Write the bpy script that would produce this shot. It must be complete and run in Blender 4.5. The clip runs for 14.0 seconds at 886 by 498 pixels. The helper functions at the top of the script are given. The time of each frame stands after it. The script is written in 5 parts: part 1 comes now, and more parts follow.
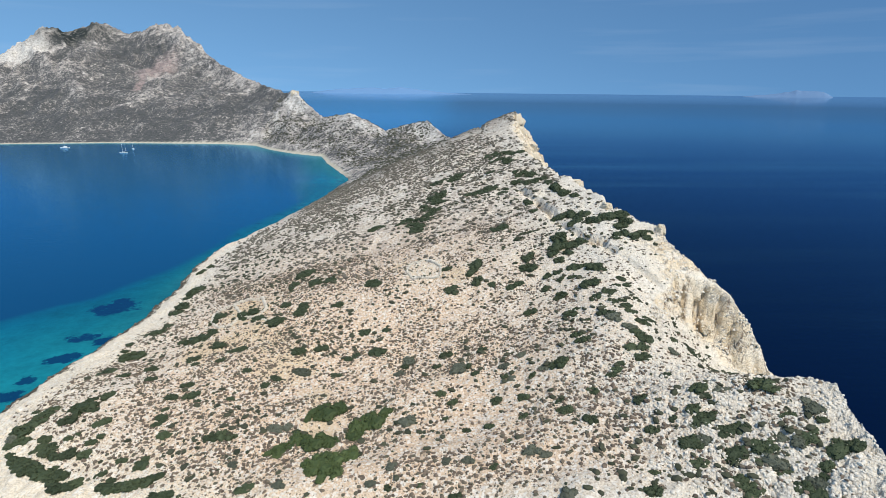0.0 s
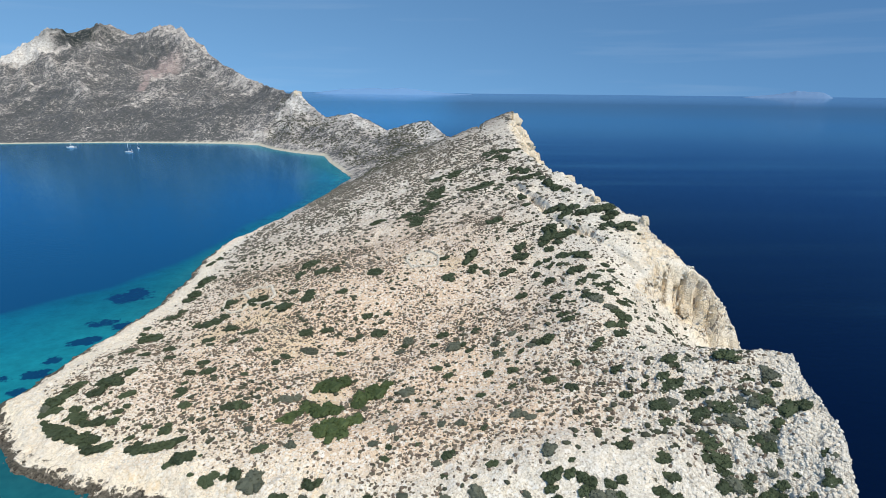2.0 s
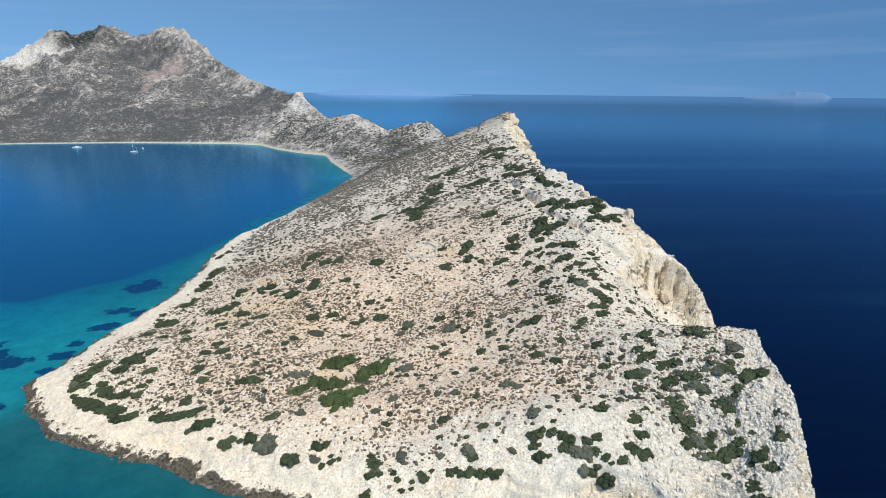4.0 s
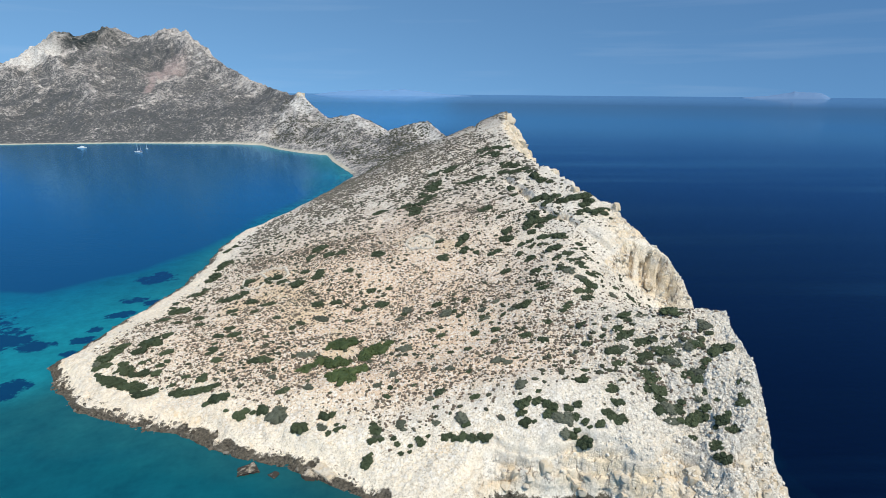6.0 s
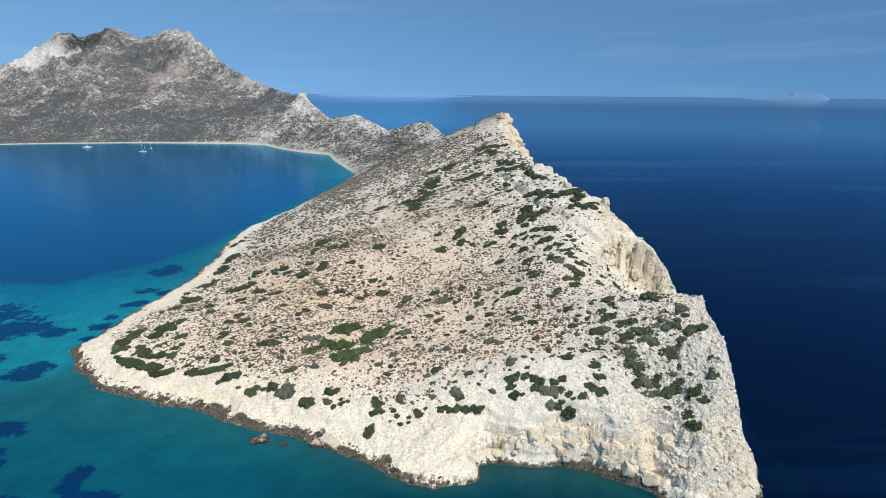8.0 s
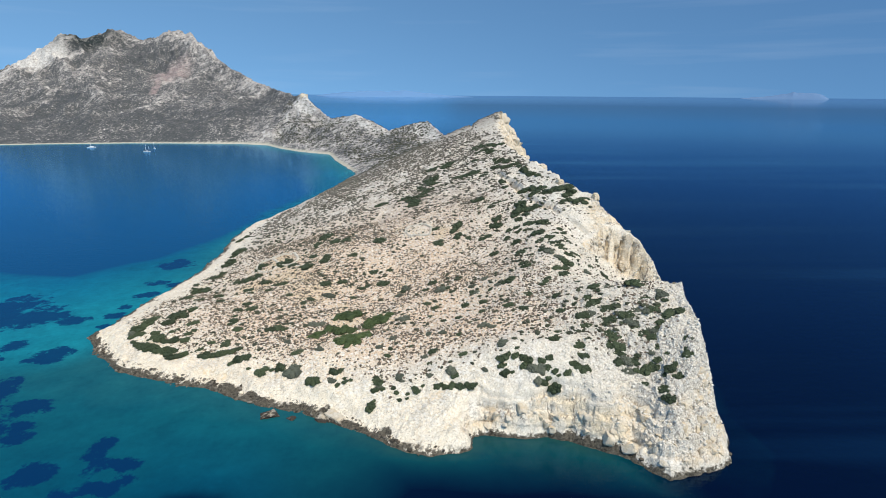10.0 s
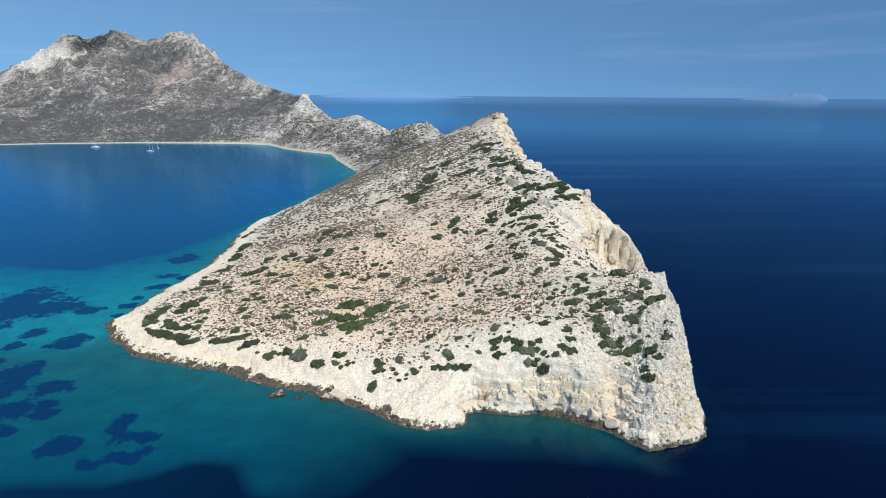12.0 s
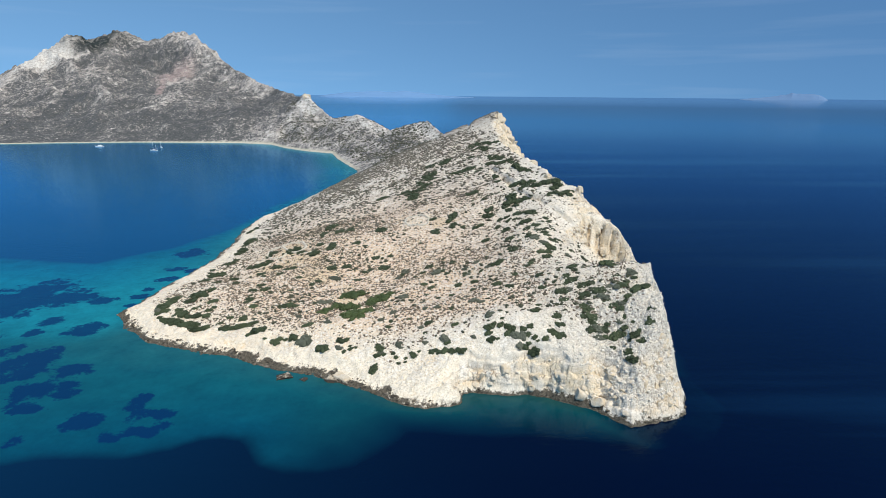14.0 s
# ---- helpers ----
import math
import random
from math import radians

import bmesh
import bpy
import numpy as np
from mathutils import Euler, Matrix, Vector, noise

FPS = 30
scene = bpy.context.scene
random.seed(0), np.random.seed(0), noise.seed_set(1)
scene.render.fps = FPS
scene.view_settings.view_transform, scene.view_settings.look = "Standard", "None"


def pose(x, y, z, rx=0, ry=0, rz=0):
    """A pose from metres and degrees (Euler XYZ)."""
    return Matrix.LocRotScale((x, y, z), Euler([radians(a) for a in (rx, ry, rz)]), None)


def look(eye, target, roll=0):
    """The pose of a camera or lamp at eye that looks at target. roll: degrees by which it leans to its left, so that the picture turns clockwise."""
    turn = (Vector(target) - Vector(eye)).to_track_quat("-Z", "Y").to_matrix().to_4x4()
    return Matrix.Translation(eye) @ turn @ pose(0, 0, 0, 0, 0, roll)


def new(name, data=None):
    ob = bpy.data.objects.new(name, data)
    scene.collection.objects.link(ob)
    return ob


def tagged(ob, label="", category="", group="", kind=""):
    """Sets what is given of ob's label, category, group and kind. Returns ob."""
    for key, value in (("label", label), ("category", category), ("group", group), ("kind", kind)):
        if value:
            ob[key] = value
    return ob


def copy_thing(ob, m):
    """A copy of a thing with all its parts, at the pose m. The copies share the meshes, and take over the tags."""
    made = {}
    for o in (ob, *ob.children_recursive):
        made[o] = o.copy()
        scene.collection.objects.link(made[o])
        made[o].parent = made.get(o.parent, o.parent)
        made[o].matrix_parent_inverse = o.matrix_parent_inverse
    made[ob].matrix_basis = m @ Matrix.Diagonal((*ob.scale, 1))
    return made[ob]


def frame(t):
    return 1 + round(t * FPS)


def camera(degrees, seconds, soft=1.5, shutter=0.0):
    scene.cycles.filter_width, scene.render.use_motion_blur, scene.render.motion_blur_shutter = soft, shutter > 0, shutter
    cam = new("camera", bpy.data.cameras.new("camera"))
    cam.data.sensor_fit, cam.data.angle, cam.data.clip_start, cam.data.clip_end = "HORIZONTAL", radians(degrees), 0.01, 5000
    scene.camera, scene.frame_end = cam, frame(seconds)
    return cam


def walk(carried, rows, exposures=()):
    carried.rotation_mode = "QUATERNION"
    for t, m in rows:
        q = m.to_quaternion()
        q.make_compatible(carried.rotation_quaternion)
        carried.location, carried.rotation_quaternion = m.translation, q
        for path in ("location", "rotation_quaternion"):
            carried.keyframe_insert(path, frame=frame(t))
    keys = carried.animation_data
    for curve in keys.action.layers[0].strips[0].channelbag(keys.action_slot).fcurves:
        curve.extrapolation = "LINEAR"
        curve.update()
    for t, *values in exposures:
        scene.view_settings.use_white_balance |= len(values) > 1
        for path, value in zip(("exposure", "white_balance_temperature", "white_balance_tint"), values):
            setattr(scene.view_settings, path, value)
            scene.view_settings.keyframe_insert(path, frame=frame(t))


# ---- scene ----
cam = camera(76.7, 14.0, soft=0.85)
PATH = [
    (0, (-3.037, 97.237, 96.571), (-2.97, 99.163, 96.033), 0.6),
    (1, (-2.532, 89.96, 96.432), (-2.468, 91.886, 95.895), 0.6),
    (2, (-2.14, 82.48, 96.347), (-2.077, 84.406, 95.811), 0.6),
    (3, (-1.735, 74.862, 96.336), (-1.673, 76.789, 95.801), 0.6),
    (5.5, (-0.652, 56.354, 96.345), (-0.592, 58.281, 95.813), 0.5),
    (7, (0.15, 46.014, 96.292), (0.208, 47.941, 95.761), 0.5),
    (8, (0.545, 39.295, 96.194), (0.602, 41.223, 95.664), 0.5),
    (9, (1.054, 32.589, 96.177), (1.11, 34.517, 95.648), 0.4),
    (11.5, (2.311, 16.303, 96.3), (2.365, 18.232, 95.772), 0.5),
    (12.5, (2.711, 10.099, 96.31), (2.764, 12.028, 95.783), 0.4),
    (14, (3.341, 1.057, 96.296), (3.393, 2.986, 95.769), 0.5),
]
walk(cam, [(t, look(eye, target, roll)) for t, eye, target, roll in PATH])

# ---- world and sun ----
SUN_ELEV, SUN_AZ = radians(54), radians(150)      # azimuth clockwise from +y
world = bpy.data.worlds.new("sky")
scene.world = world
world.use_nodes = True
wn = world.node_tree.nodes
sky = wn.new("ShaderNodeTexSky")
sky.sky_type = "NISHITA"
sky.sun_disc = False
sky.sun_elevation = SUN_ELEV
sky.sun_rotation = SUN_AZ
sky.altitude = 100
sky.air_density = 1.0
sky.dust_density = 0.2
sky.ozone_density = 3.0
wn["Background"].inputs["Strength"].default_value = 0.15
# a clear, deep blue down to the horizon
coord, lifted, tint = wn.new("ShaderNodeTexCoord"), wn.new("ShaderNodeVectorMath"), wn.new("ShaderNodeMix")
lifted.operation = "ADD"
lifted.inputs[1].default_value = (0, 0, 0.35)
tint.data_type, tint.blend_type = "RGBA", "MULTIPLY"
tint.inputs[0].default_value = 1.0
# thin sea haze pales the western sky
split, haze, veil = wn.new("ShaderNodeSeparateXYZ"), wn.new("ShaderNodeMapRange"), wn.new("ShaderNodeMix")
for key, value in (("From Min", -0.6), ("From Max", 0.6), ("To Min", 0.0), ("To Max", 1.0)):
    haze.inputs[key].default_value = value
veil.data_type = "RGBA"
veil.inputs[6].default_value, veil.inputs[7].default_value = (1.08, 1.38, 1.34, 1), (0.60, 0.86, 0.94, 1)
world.node_tree.links.new(coord.outputs["Generated"], split.inputs[0])
world.node_tree.links.new(split.outputs["X"], haze.inputs["Value"])
world.node_tree.links.new(haze.outputs["Result"], veil.inputs[0])
world.node_tree.links.new(veil.outputs[2], tint.inputs[7])
world.node_tree.links.new(coord.outputs["Generated"], lifted.inputs[0])
world.node_tree.links.new(lifted.outputs[0], sky.inputs["Vector"])
world.node_tree.links.new(sky.outputs[0], tint.inputs[6])
# thin streaks of cirrus
squash, wisps, amount, cirrus = wn.new("ShaderNodeVectorMath"), wn.new("ShaderNodeTexNoise"), wn.new("ShaderNodeMapRange"), wn.new("ShaderNodeMix")
squash.operation = "MULTIPLY"
squash.inputs[1].default_value = (1.6, 1.6, 26)
wisps.inputs["Scale"].default_value, wisps.inputs["Detail"].default_value = 1.7, 5
for key, value in (("From Min", 0.52), ("From Max", 0.80), ("To Min", 0.0), ("To Max", 0.07)):
    amount.inputs[key].default_value = value
cirrus.data_type = "RGBA"
cirrus.inputs[7].default_value = (6.0, 6.6, 7.2, 1)
world.node_tree.links.new(coord.outputs["Generated"], squash.inputs[0])
world.node_tree.links.new(squash.outputs[0], wisps.inputs["Vector"])
world.node_tree.links.new(wisps.outputs["Fac"], amount.inputs["Value"])
world.node_tree.links.new(amount.outputs["Result"], cirrus.inputs[0])
world.node_tree.links.new(tint.outputs[2], cirrus.inputs[6])
world.node_tree.links.new(cirrus.outputs[2], wn["Background"].inputs["Color"])

sun = new("sun", bpy.data.lights.new("sun", "SUN"))
sun.data.energy = 4.6
sun.data.angle = radians(0.53)
sun.data.color = (1.0, 0.95, 0.88)
toward = Vector((math.sin(SUN_AZ) * math.cos(SUN_ELEV), math.cos(SUN_AZ) * math.cos(SUN_ELEV), math.sin(SUN_ELEV)))
sun.matrix_world = look(toward * 500, (0, 0, 0))

# ---- the lie of the land, as functions of the plan ----
_tab = np.random.RandomState(7).rand(256, 256)


def vnoise(x, y, scale=1.0, seed=0):
    """Smooth value noise in [-1, 1] over the plan."""
    x = np.asarray(x, float) / scale + 17.3 * seed
    y = np.asarray(y, float) / scale - 9.7 * seed
    ix, iy = np.floor(x).astype(int), np.floor(y).astype(int)
    fx, fy = x - ix, y - iy
    fx, fy = fx * fx * fx * (fx * (6 * fx - 15) + 10), fy * fy * fy * (fy * (6 * fy - 15) + 10)
    a, b = _tab[ix & 255, iy & 255], _tab[(ix + 1) & 255, iy & 255]
    c, d = _tab[ix & 255, (iy + 1) & 255], _tab[(ix + 1) & 255, (iy + 1) & 255]
    return 2 * ((a + (b - a) * fx) + ((c + (d - c) * fx) - (a + (b - a) * fx)) * fy) - 1


def fbm(x, y, scale, octaves=4, seed=0, gain=0.5):
    total, amp = 0.0, 1.0
    for k in range(octaves):
        total = total + amp * vnoise(x * math.cos(k) + y * math.sin(k), y * math.cos(k) - x * math.sin(k), scale / 2 ** k, seed + k)
        amp *= gain
    return total


def ridged(x, y, scale, octaves=4, seed=0):
    total, amp = 0.0, 1.0
    for k in range(octaves):
        total = total + amp * (1 - 2 * np.abs(vnoise(x * math.cos(k) + y * math.sin(k), y * math.cos(k) - x * math.sin(k), scale / 2 ** k, seed + k)))
        amp *= 0.5
    return total


def blocks(x, y, scale, seed=0):
    """Uneven blocks: a height in [-1, 1] for each cell and the distance to the next cell, in cells."""
    x, y = np.asarray(x, float) / scale, np.asarray(y, float) / scale
    ix, iy = np.floor(x).astype(int), np.floor(y).astype(int)
    f1, f2, lift = np.full(x.shape, 9.0), np.full(x.shape, 9.0), np.zeros(x.shape)
    for dx in (-1, 0, 1):
        for dy in (-1, 0, 1):
            cx, cy = ix + dx, iy + dy
            px = cx + 0.1 + 0.8 * _tab[(cx + 31 * seed) & 255, cy & 255]
            py = cy + 0.1 + 0.8 * _tab[cx & 255, (cy + 57 * seed + 11) & 255]
            q = np.hypot(x - px, y - py)
            near = q < f1
            f2 = np.where(near, f1, np.minimum(f2, q))
            lift = np.where(near, 2 * _tab[(cx + 91) & 255, (cy + 13 * seed) & 255] - 1, lift)
            f1 = np.minimum(f1, q)
    return lift, f2 - f1


def smooth(a, b, v):
    t = np.clip((v - a) / (b - a), 0, 1)
    return t * t * (3 - 2 * t)


# shorelines, x and y in metres
SOUTH_SHORE = [(-137, 240), (-124, 223), (-108, 210), (-93, 203), (-78, 199), (-66, 193.5), (-54.6, 187), (-46, 185), (-38, 181.5),
               (-27, 176), (-19, 170.5), (-9, 163.5), (2, 160), (13.5, 162), (15.5, 168.5), (30, 167.5), (37, 169.5), (48, 163),
               (56, 159.5), (61, 153), (65, 149.5), (72, 149.5), (79, 153.5)]
EAST_SHORE = [(85, 157), (89, 164), (93, 178), (97, 193), (101, 210), (105, 224), (108, 238), (109, 252), (106, 270), (98, 292), (90, 325), (87, 373),
              (98, 450), (104, 520), (100, 570), (85, 650), (75, 740), (64, 830), (50, 915), (10, 985), (-70, 1075), (-125, 1130),
              (-180, 1200), (-200, 1290), (-265, 1400), (-380, 1600), (-560, 1850), (-640, 2400)]
FAR_SHORE = [(-2700, 2600), (-2700, 950), (-1500, 960), (-1050, 1035)]
BAY_SHORE = [(-818, 1112), (-733, 1142), (-593, 1172), (-525, 1175), (-380, 1172), (-312, 1143), (-266, 1070), (-216, 1012),
             (-161, 971), (-138, 885), (-118, 826), (-88, 735), (-95, 680), (-98, 634), (-104, 565), (-120, 489),
             (-131, 445), (-133.5, 400), (-127, 357), (-127, 322), (-132, 283), (-135, 258)]
SHORE = np.array(SOUTH_SHORE + EAST_SHORE + FAR_SHORE + BAY_SHORE, float)

# crest of the headland: y, x, height, and how steeply the ground falls to the east of it
CREST_SOUTH = [(140, 78, 9, 1.2), (155, 78, 12, 1.6), (165, 81, 18.5, 2.0), (175, 82, 24.5, 2.4), (181, 84, 27.8, 2.8), (188, 85.3, 30.2,
               3.0), (200, 86.8, 31.2, 3.2), (207, 89.5, 32.0, 3.2), (214, 90.5, 29.5, 3.0), (226, 94, 25, 2.6), (238, 98, 25, 2.2), (250,
               100.5, 26.5, 1.8), (257, 99, 28.5, 1.8)]
CREST_NORTH = [(264, 95.5, 32, 1.8), (272, 90.5, 35.5, 1.9), (281, 86.5, 39, 2.2), (291, 83.5, 44.5, 2.6), (297, 84, 47, 2.8), (304, 78,
               48.5, 2.8), (325, 74.5, 51.5, 2.8), (373, 69, 56, 2.8), (400, 63.5, 57, 1.6), (430, 57, 60, 1.0), (500, 58, 71, 0.95), (545,
               66, 80, 1.1), (560, 69, 82, 1.4), (600, 68, 75, 2.0), (680, 55, 52, 2.0), (760, 38, 42, 2.0)]
CREST = np.array(CREST_SOUTH + CREST_NORTH)
# crest of the neck and the mountain: x, y, height
SPINE = np.array([(70, 560, 81), (50, 680, 52), (33, 790, 40), (22, 860, 42), (0, 915, 58), (-64, 990, 38), (-95, 1025, 50), (-128, 1060, 61),
                  (-185, 1140, 50), (-228, 1200, 74), (-254, 1232, 97), (-285, 1285, 91), (-346, 1400, 104), (-471, 1600, 131), (-635, 1800, 200),
                  (-724, 1900, 251), (-833, 1983, 288), (-948, 2010, 258), (-977, 2030, 278), (-1056, 2050, 297), (-1123, 1985, 247),
                  (-1157, 1950, 263), (-1215, 1850, 180), (-1300, 1700, 75), (-1700, 1500, 40)], float)


def shore_distance(x, y, outline=SHORE):
    """Metres from a closed outline, at first the shoreline: positive inside."""
    best = np.full(x.shape, 1e18)
    inside = np.zeros(x.shape, bool)
    for (ax, ay), (bx, by) in zip(outline, np.roll(outline, -1, 0)):
        ex, ey = bx - ax, by - ay
        t = np.clip(((x - ax) * ex + (y - ay) * ey) / (ex * ex + ey * ey), 0, 1)
        best = np.minimum(best, (x - ax - t * ex) ** 2 + (y - ay - t * ey) ** 2)
        if ey:
            inside ^= ((ay > y) != (by > y)) & (x < ax + ex * (y - ay) / ey)
    return np.where(inside, 1, -1) * np.sqrt(best)


def spine_at(x, y):
    """Distance to the spine, and its height at the nearest place."""
    best, height = np.full(x.shape, 1e18), np.zeros(x.shape)
    for (ax, ay, az), (bx, by, bz) in zip(SPINE[:-1], SPINE[1:]):
        ex, ey = bx - ax, by - ay
        t = np.clip(((x - ax) * ex + (y - ay) * ey) / (ex * ex + ey * ey), 0, 1)
        d2 = (x - ax - t * ex) ** 2 + (y - ay - t * ey) ** 2
        near = d2 < best
        best, height = np.where(near, d2, best), np.where(near, az + t * (bz - az), height)
    return np.sqrt(best), height


WEST_Y = [146, 160, 163.5, 170.5, 176, 181.5, 187, 193.5, 199, 203, 210, 223, 240, 258, 283, 322, 357, 400, 445, 489, 565, 634, 680, 735, 826]
WEST_X = [62, 2, -9, -19, -27, -38, -54.6, -66, -78, -93, -108, -124, -137, -135, -132, -127, -127, -133.5, -131, -120, -104, -98, -95, -88, -118]


def scarp_line(x, y):
    """Metres north of the middle of the scarp's face, which bends back like a bowl open to the south."""
    middle = np.interp(x, [56, 63, 69, 76, 83, 90, 95, 103, 110], [234, 245, 256, 265.5, 269.5, 267, 263, 256.5, 250])
    return y - middle + fbm(x, y, 9, 3, 61) * 1.6


# knolls and hollows of the slope: x, y, radius, height
KNOLLS = [(-100, 255, 22, 2.6), (-90, 285, 25, -1.9), (-60, 240, 25, 0.8), (-10, 195, 16, -1.2), (10, 215, 20, -0.5), (5, 245, 22, 1.8), (35, 228, 16, 4.1), (30, 252, 16, 4.4), (52, 235, 16, 7.4), (58, 212, 16, 3.7), (72, 214, 14, 2.1), (45, 200, 16, -1.2), (40, 180, 12, 2.0), (27, 190, 13, 2.0), (66, 174, 10, -4.0), (62, 188, 9, -2.0), (54, 254, 15, 4.3), (74, 276, 14, 1.8), (-15, 268, 22, -1.9)]


def land(x, y, fine=True):
    """Height of the ground; below zero under the sea. Also the share of bare cliff."""
    warp = fbm(x, y, 9, 3, 40) * 1.1
    d = shore_distance(x, y) + warp * smooth(1200, 700, y)
    # the headland: a tilted slope from the western shore up to the eastern crest
    xw = np.interp(y, WEST_Y, WEST_X)
    xr = np.interp(y, CREST[:, 0], CREST[:, 1]) + fbm(x * 0, y, 14, 3, 3) * 1.5 * smooth(240, 300, y)
    zr = np.interp(y, CREST[:, 0], CREST[:, 2]) + fbm(x * 0, y, 18, 4, 5, 0.6) * 1.3 * smooth(280, 330, y) * smooth(575, 540, y)
    ke = np.interp(y, CREST[:, 0], CREST[:, 3])
    u = np.clip((x - xw) / np.maximum(xr - xw, 8), 0, 1)
    slope = zr * u ** np.interp(y, [185, 215, 300, 400, 550], [1.1, 1.3, 1.3, 1.08, 0.95])
    east = np.maximum(x - xr, 0)
    slope = slope - ke * east - np.where(ke < 1.5, 0.008, 0.05) * east ** 2
    slope += 1.5 * (1 - np.exp(-np.maximum(d, 0) / 4.0))
    slope += 8.5 * np.exp(-((x - 58) / 26) ** 2 - ((y - 266) / 30) ** 2)      # the brow above the scarp
    slope += 2.2 * (1 - np.exp(-np.maximum(d, 0) / 14.0)) * smooth(0, -70, x) * smooth(212, 235, y) * smooth(420, 330, y)
    for kx, ky, kr, kh in KNOLLS:
        slope = slope + kh * np.exp(-((x - kx) ** 2 + (y - ky) ** 2) / kr ** 2)
    # the gully under the scarp: its floor falls to the east, the scarp looks south-west
    wall = scarp_line(x, y)
    drop = 17.0 * smooth(65, 96, x)
    face = smooth(2.5, -5.0, wall)
    back = smooth(216, 246, y)
    slope -= drop * face * back
    # smooth lesser of the slope and the rise from the sea
    rise = 1.15 + 3.0 * smooth(-22, -8, x - xr) * smooth(164, 186, y) + 1.45 * smooth(16, 28, x) * smooth(60, 50, x) * smooth(205, 190, y)
    bank = 0.9 * smooth(-0.5, 1.5, d) + rise * d
    tread = (bank + 1.6 * fbm(x, y, 13, 3, 63)) / 3.6
    bank = bank + 3.6 * (smooth(0.25, 0.85, tread - np.floor(tread)) - (tread - np.floor(tread))) * smooth(-45, -10, x) * smooth(206, 192, y) * smooth(0, 3, d)
    k = 2.5
    h = np.clip(0.5 + 0.5 * (bank - slope) / k, 0, 1)
    head = bank + (slope - bank) * h - k * h * (1 - h)
    # the neck and the mountain
    ds, zs = spine_at(x, y)
    r = np.clip(d, 0, None) / (np.clip(d, 0, None) + ds + 1e-6)
    far = zs * r ** 1.12 + 1.6 * (1 - np.exp(-np.clip(d, 0, None) / 6.0))
    rough = smooth(0, 0.25, r) * smooth(1.0, 0.9, r) * smooth(900, 1250, y)
    far += rough * (20 * ridged(x + 0.35 * y, y * 0.6, 170, 5, 11) * zs / 200 + 5.0 * fbm(x, y, 34, 4, 21))
    far += 4.5 * ridged(x, y, 45, 4, 25) * smooth(0.82, 0.97, r) * smooth(1500, 1900, y)
    far += 1.3 * fbm(x, y, 16, 3, 31) * smooth(0, 0.1, r)
    far += 12 * ridged(x, y, 55, 4, 27) * smooth(190, 60, np.hypot(x + 1190, y - 1900))
    far = np.where(d > 0, far, 0.5 * d)
    w = smooth(600, 690, y)
    z = head * (1 - w) + far * w
    # cliff share from the steepness of the coarse form
    cliff = smooth(-9, -4, wall) * smooth(4, 1, wall) * smooth(60, 68, x) * smooth(112, 106, x)
    cliff = np.maximum(cliff, smooth(0.5, 3.0, east) * smooth(175, 200, y) * smooth(700, 600, y))
    cliff = np.maximum(cliff, smooth(0.3, 3.5, slope - bank) * smooth(700, 600, y) * smooth(0, 2, d))
    cliff = np.maximum(cliff, smooth(70, 80, x) * smooth(302, 290, y) * smooth(1, 4, wall))
    rocky = smooth(34, 62, x) * smooth(240, 205, y) * smooth(2, 6, d)
    if fine:
        near = smooth(700, 500, y)
        z = z + near * (0.55 * fbm(x, y, 15, 3, 51) + 0.30 * fbm(x, y, 3.2, 3, 55)) * smooth(0.0, 6.0, d)
        lift, gap = blocks(x + 1.5 * fbm(x, y, 5, 2, 71), y, 6.0, 1)
        lift2, gap2 = blocks(x + 0.6 * fbm(x, y, 2, 2, 73), y, 2.2, 2)
        z = z + near * cliff * (0.30 * lift * smooth(0.0, 0.12, gap) - 0.40 * smooth(0.10, 0.0, gap)
                                + 0.30 * lift2 * smooth(0.0, 0.14, gap2) - 0.25 * smooth(0.12, 0.0, gap2) + 0.30 * fbm(x, y, 1.6, 2, 59)) * smooth(-1, 3, d)
        z = z + near * rocky * (1 - cliff) * (0.45 * lift * smooth(0.0, 0.10, gap) + 0.26 * lift2 * smooth(0.0, 0.12, gap2) - 0.25 * smooth(0.12, 0.0, gap2) + 0.35 * ridged(x, y, 3.4, 3, 58))
        spur = smooth(58, 68, x) * smooth(190, 176, y) * smooth(1, 5, d)
        z = z + spur * (1.0 * ridged(x, y, 11, 3, 91) - 0.5 + 0.45 * ridged(x, y, 2.6, 2, 93))
        shelf = smooth(28, 12, d) * smooth(1, 4, d) * smooth(35, 0, x) * smooth(330, 280, y)
        z = z + shelf * (1 - cliff) * (0.28 * lift * smooth(0.0, 0.08, gap) + 0.22 * lift2 * smooth(0.0, 0.10, gap2))
        # craggy water's edge, and a low reef round the western tip
        west = smooth(20, -30, x) * smooth(430, 380, y)
        z = z + near * (1 - west) * 0.7 * ridged(x, y, 4.0, 3, 81) * smooth(-2, 0.5, d) * smooth(7, 2, d)
        lift3, gap3 = blocks(x + 0.5 * fbm(x, y, 2, 2, 83), y, 1.5, 3)
        low = 0.10 + 0.13 * np.maximum(d, 0) + 0.045 * np.maximum(d, 0) ** 2 + 0.38 * lift3 * smooth(0.03, 0.3, gap3) + 0.25 * fbm(x, y, 3, 3, 85)
        z = np.where((d > -1.0) & (d < 9), z + (np.minimum(z, low) - z) * west * smooth(9, 5, d), z)
    z = np.where(d < -1.0, np.minimum(z, -0.6 + 0.3 * d), z)
    return z, d, cliff, u


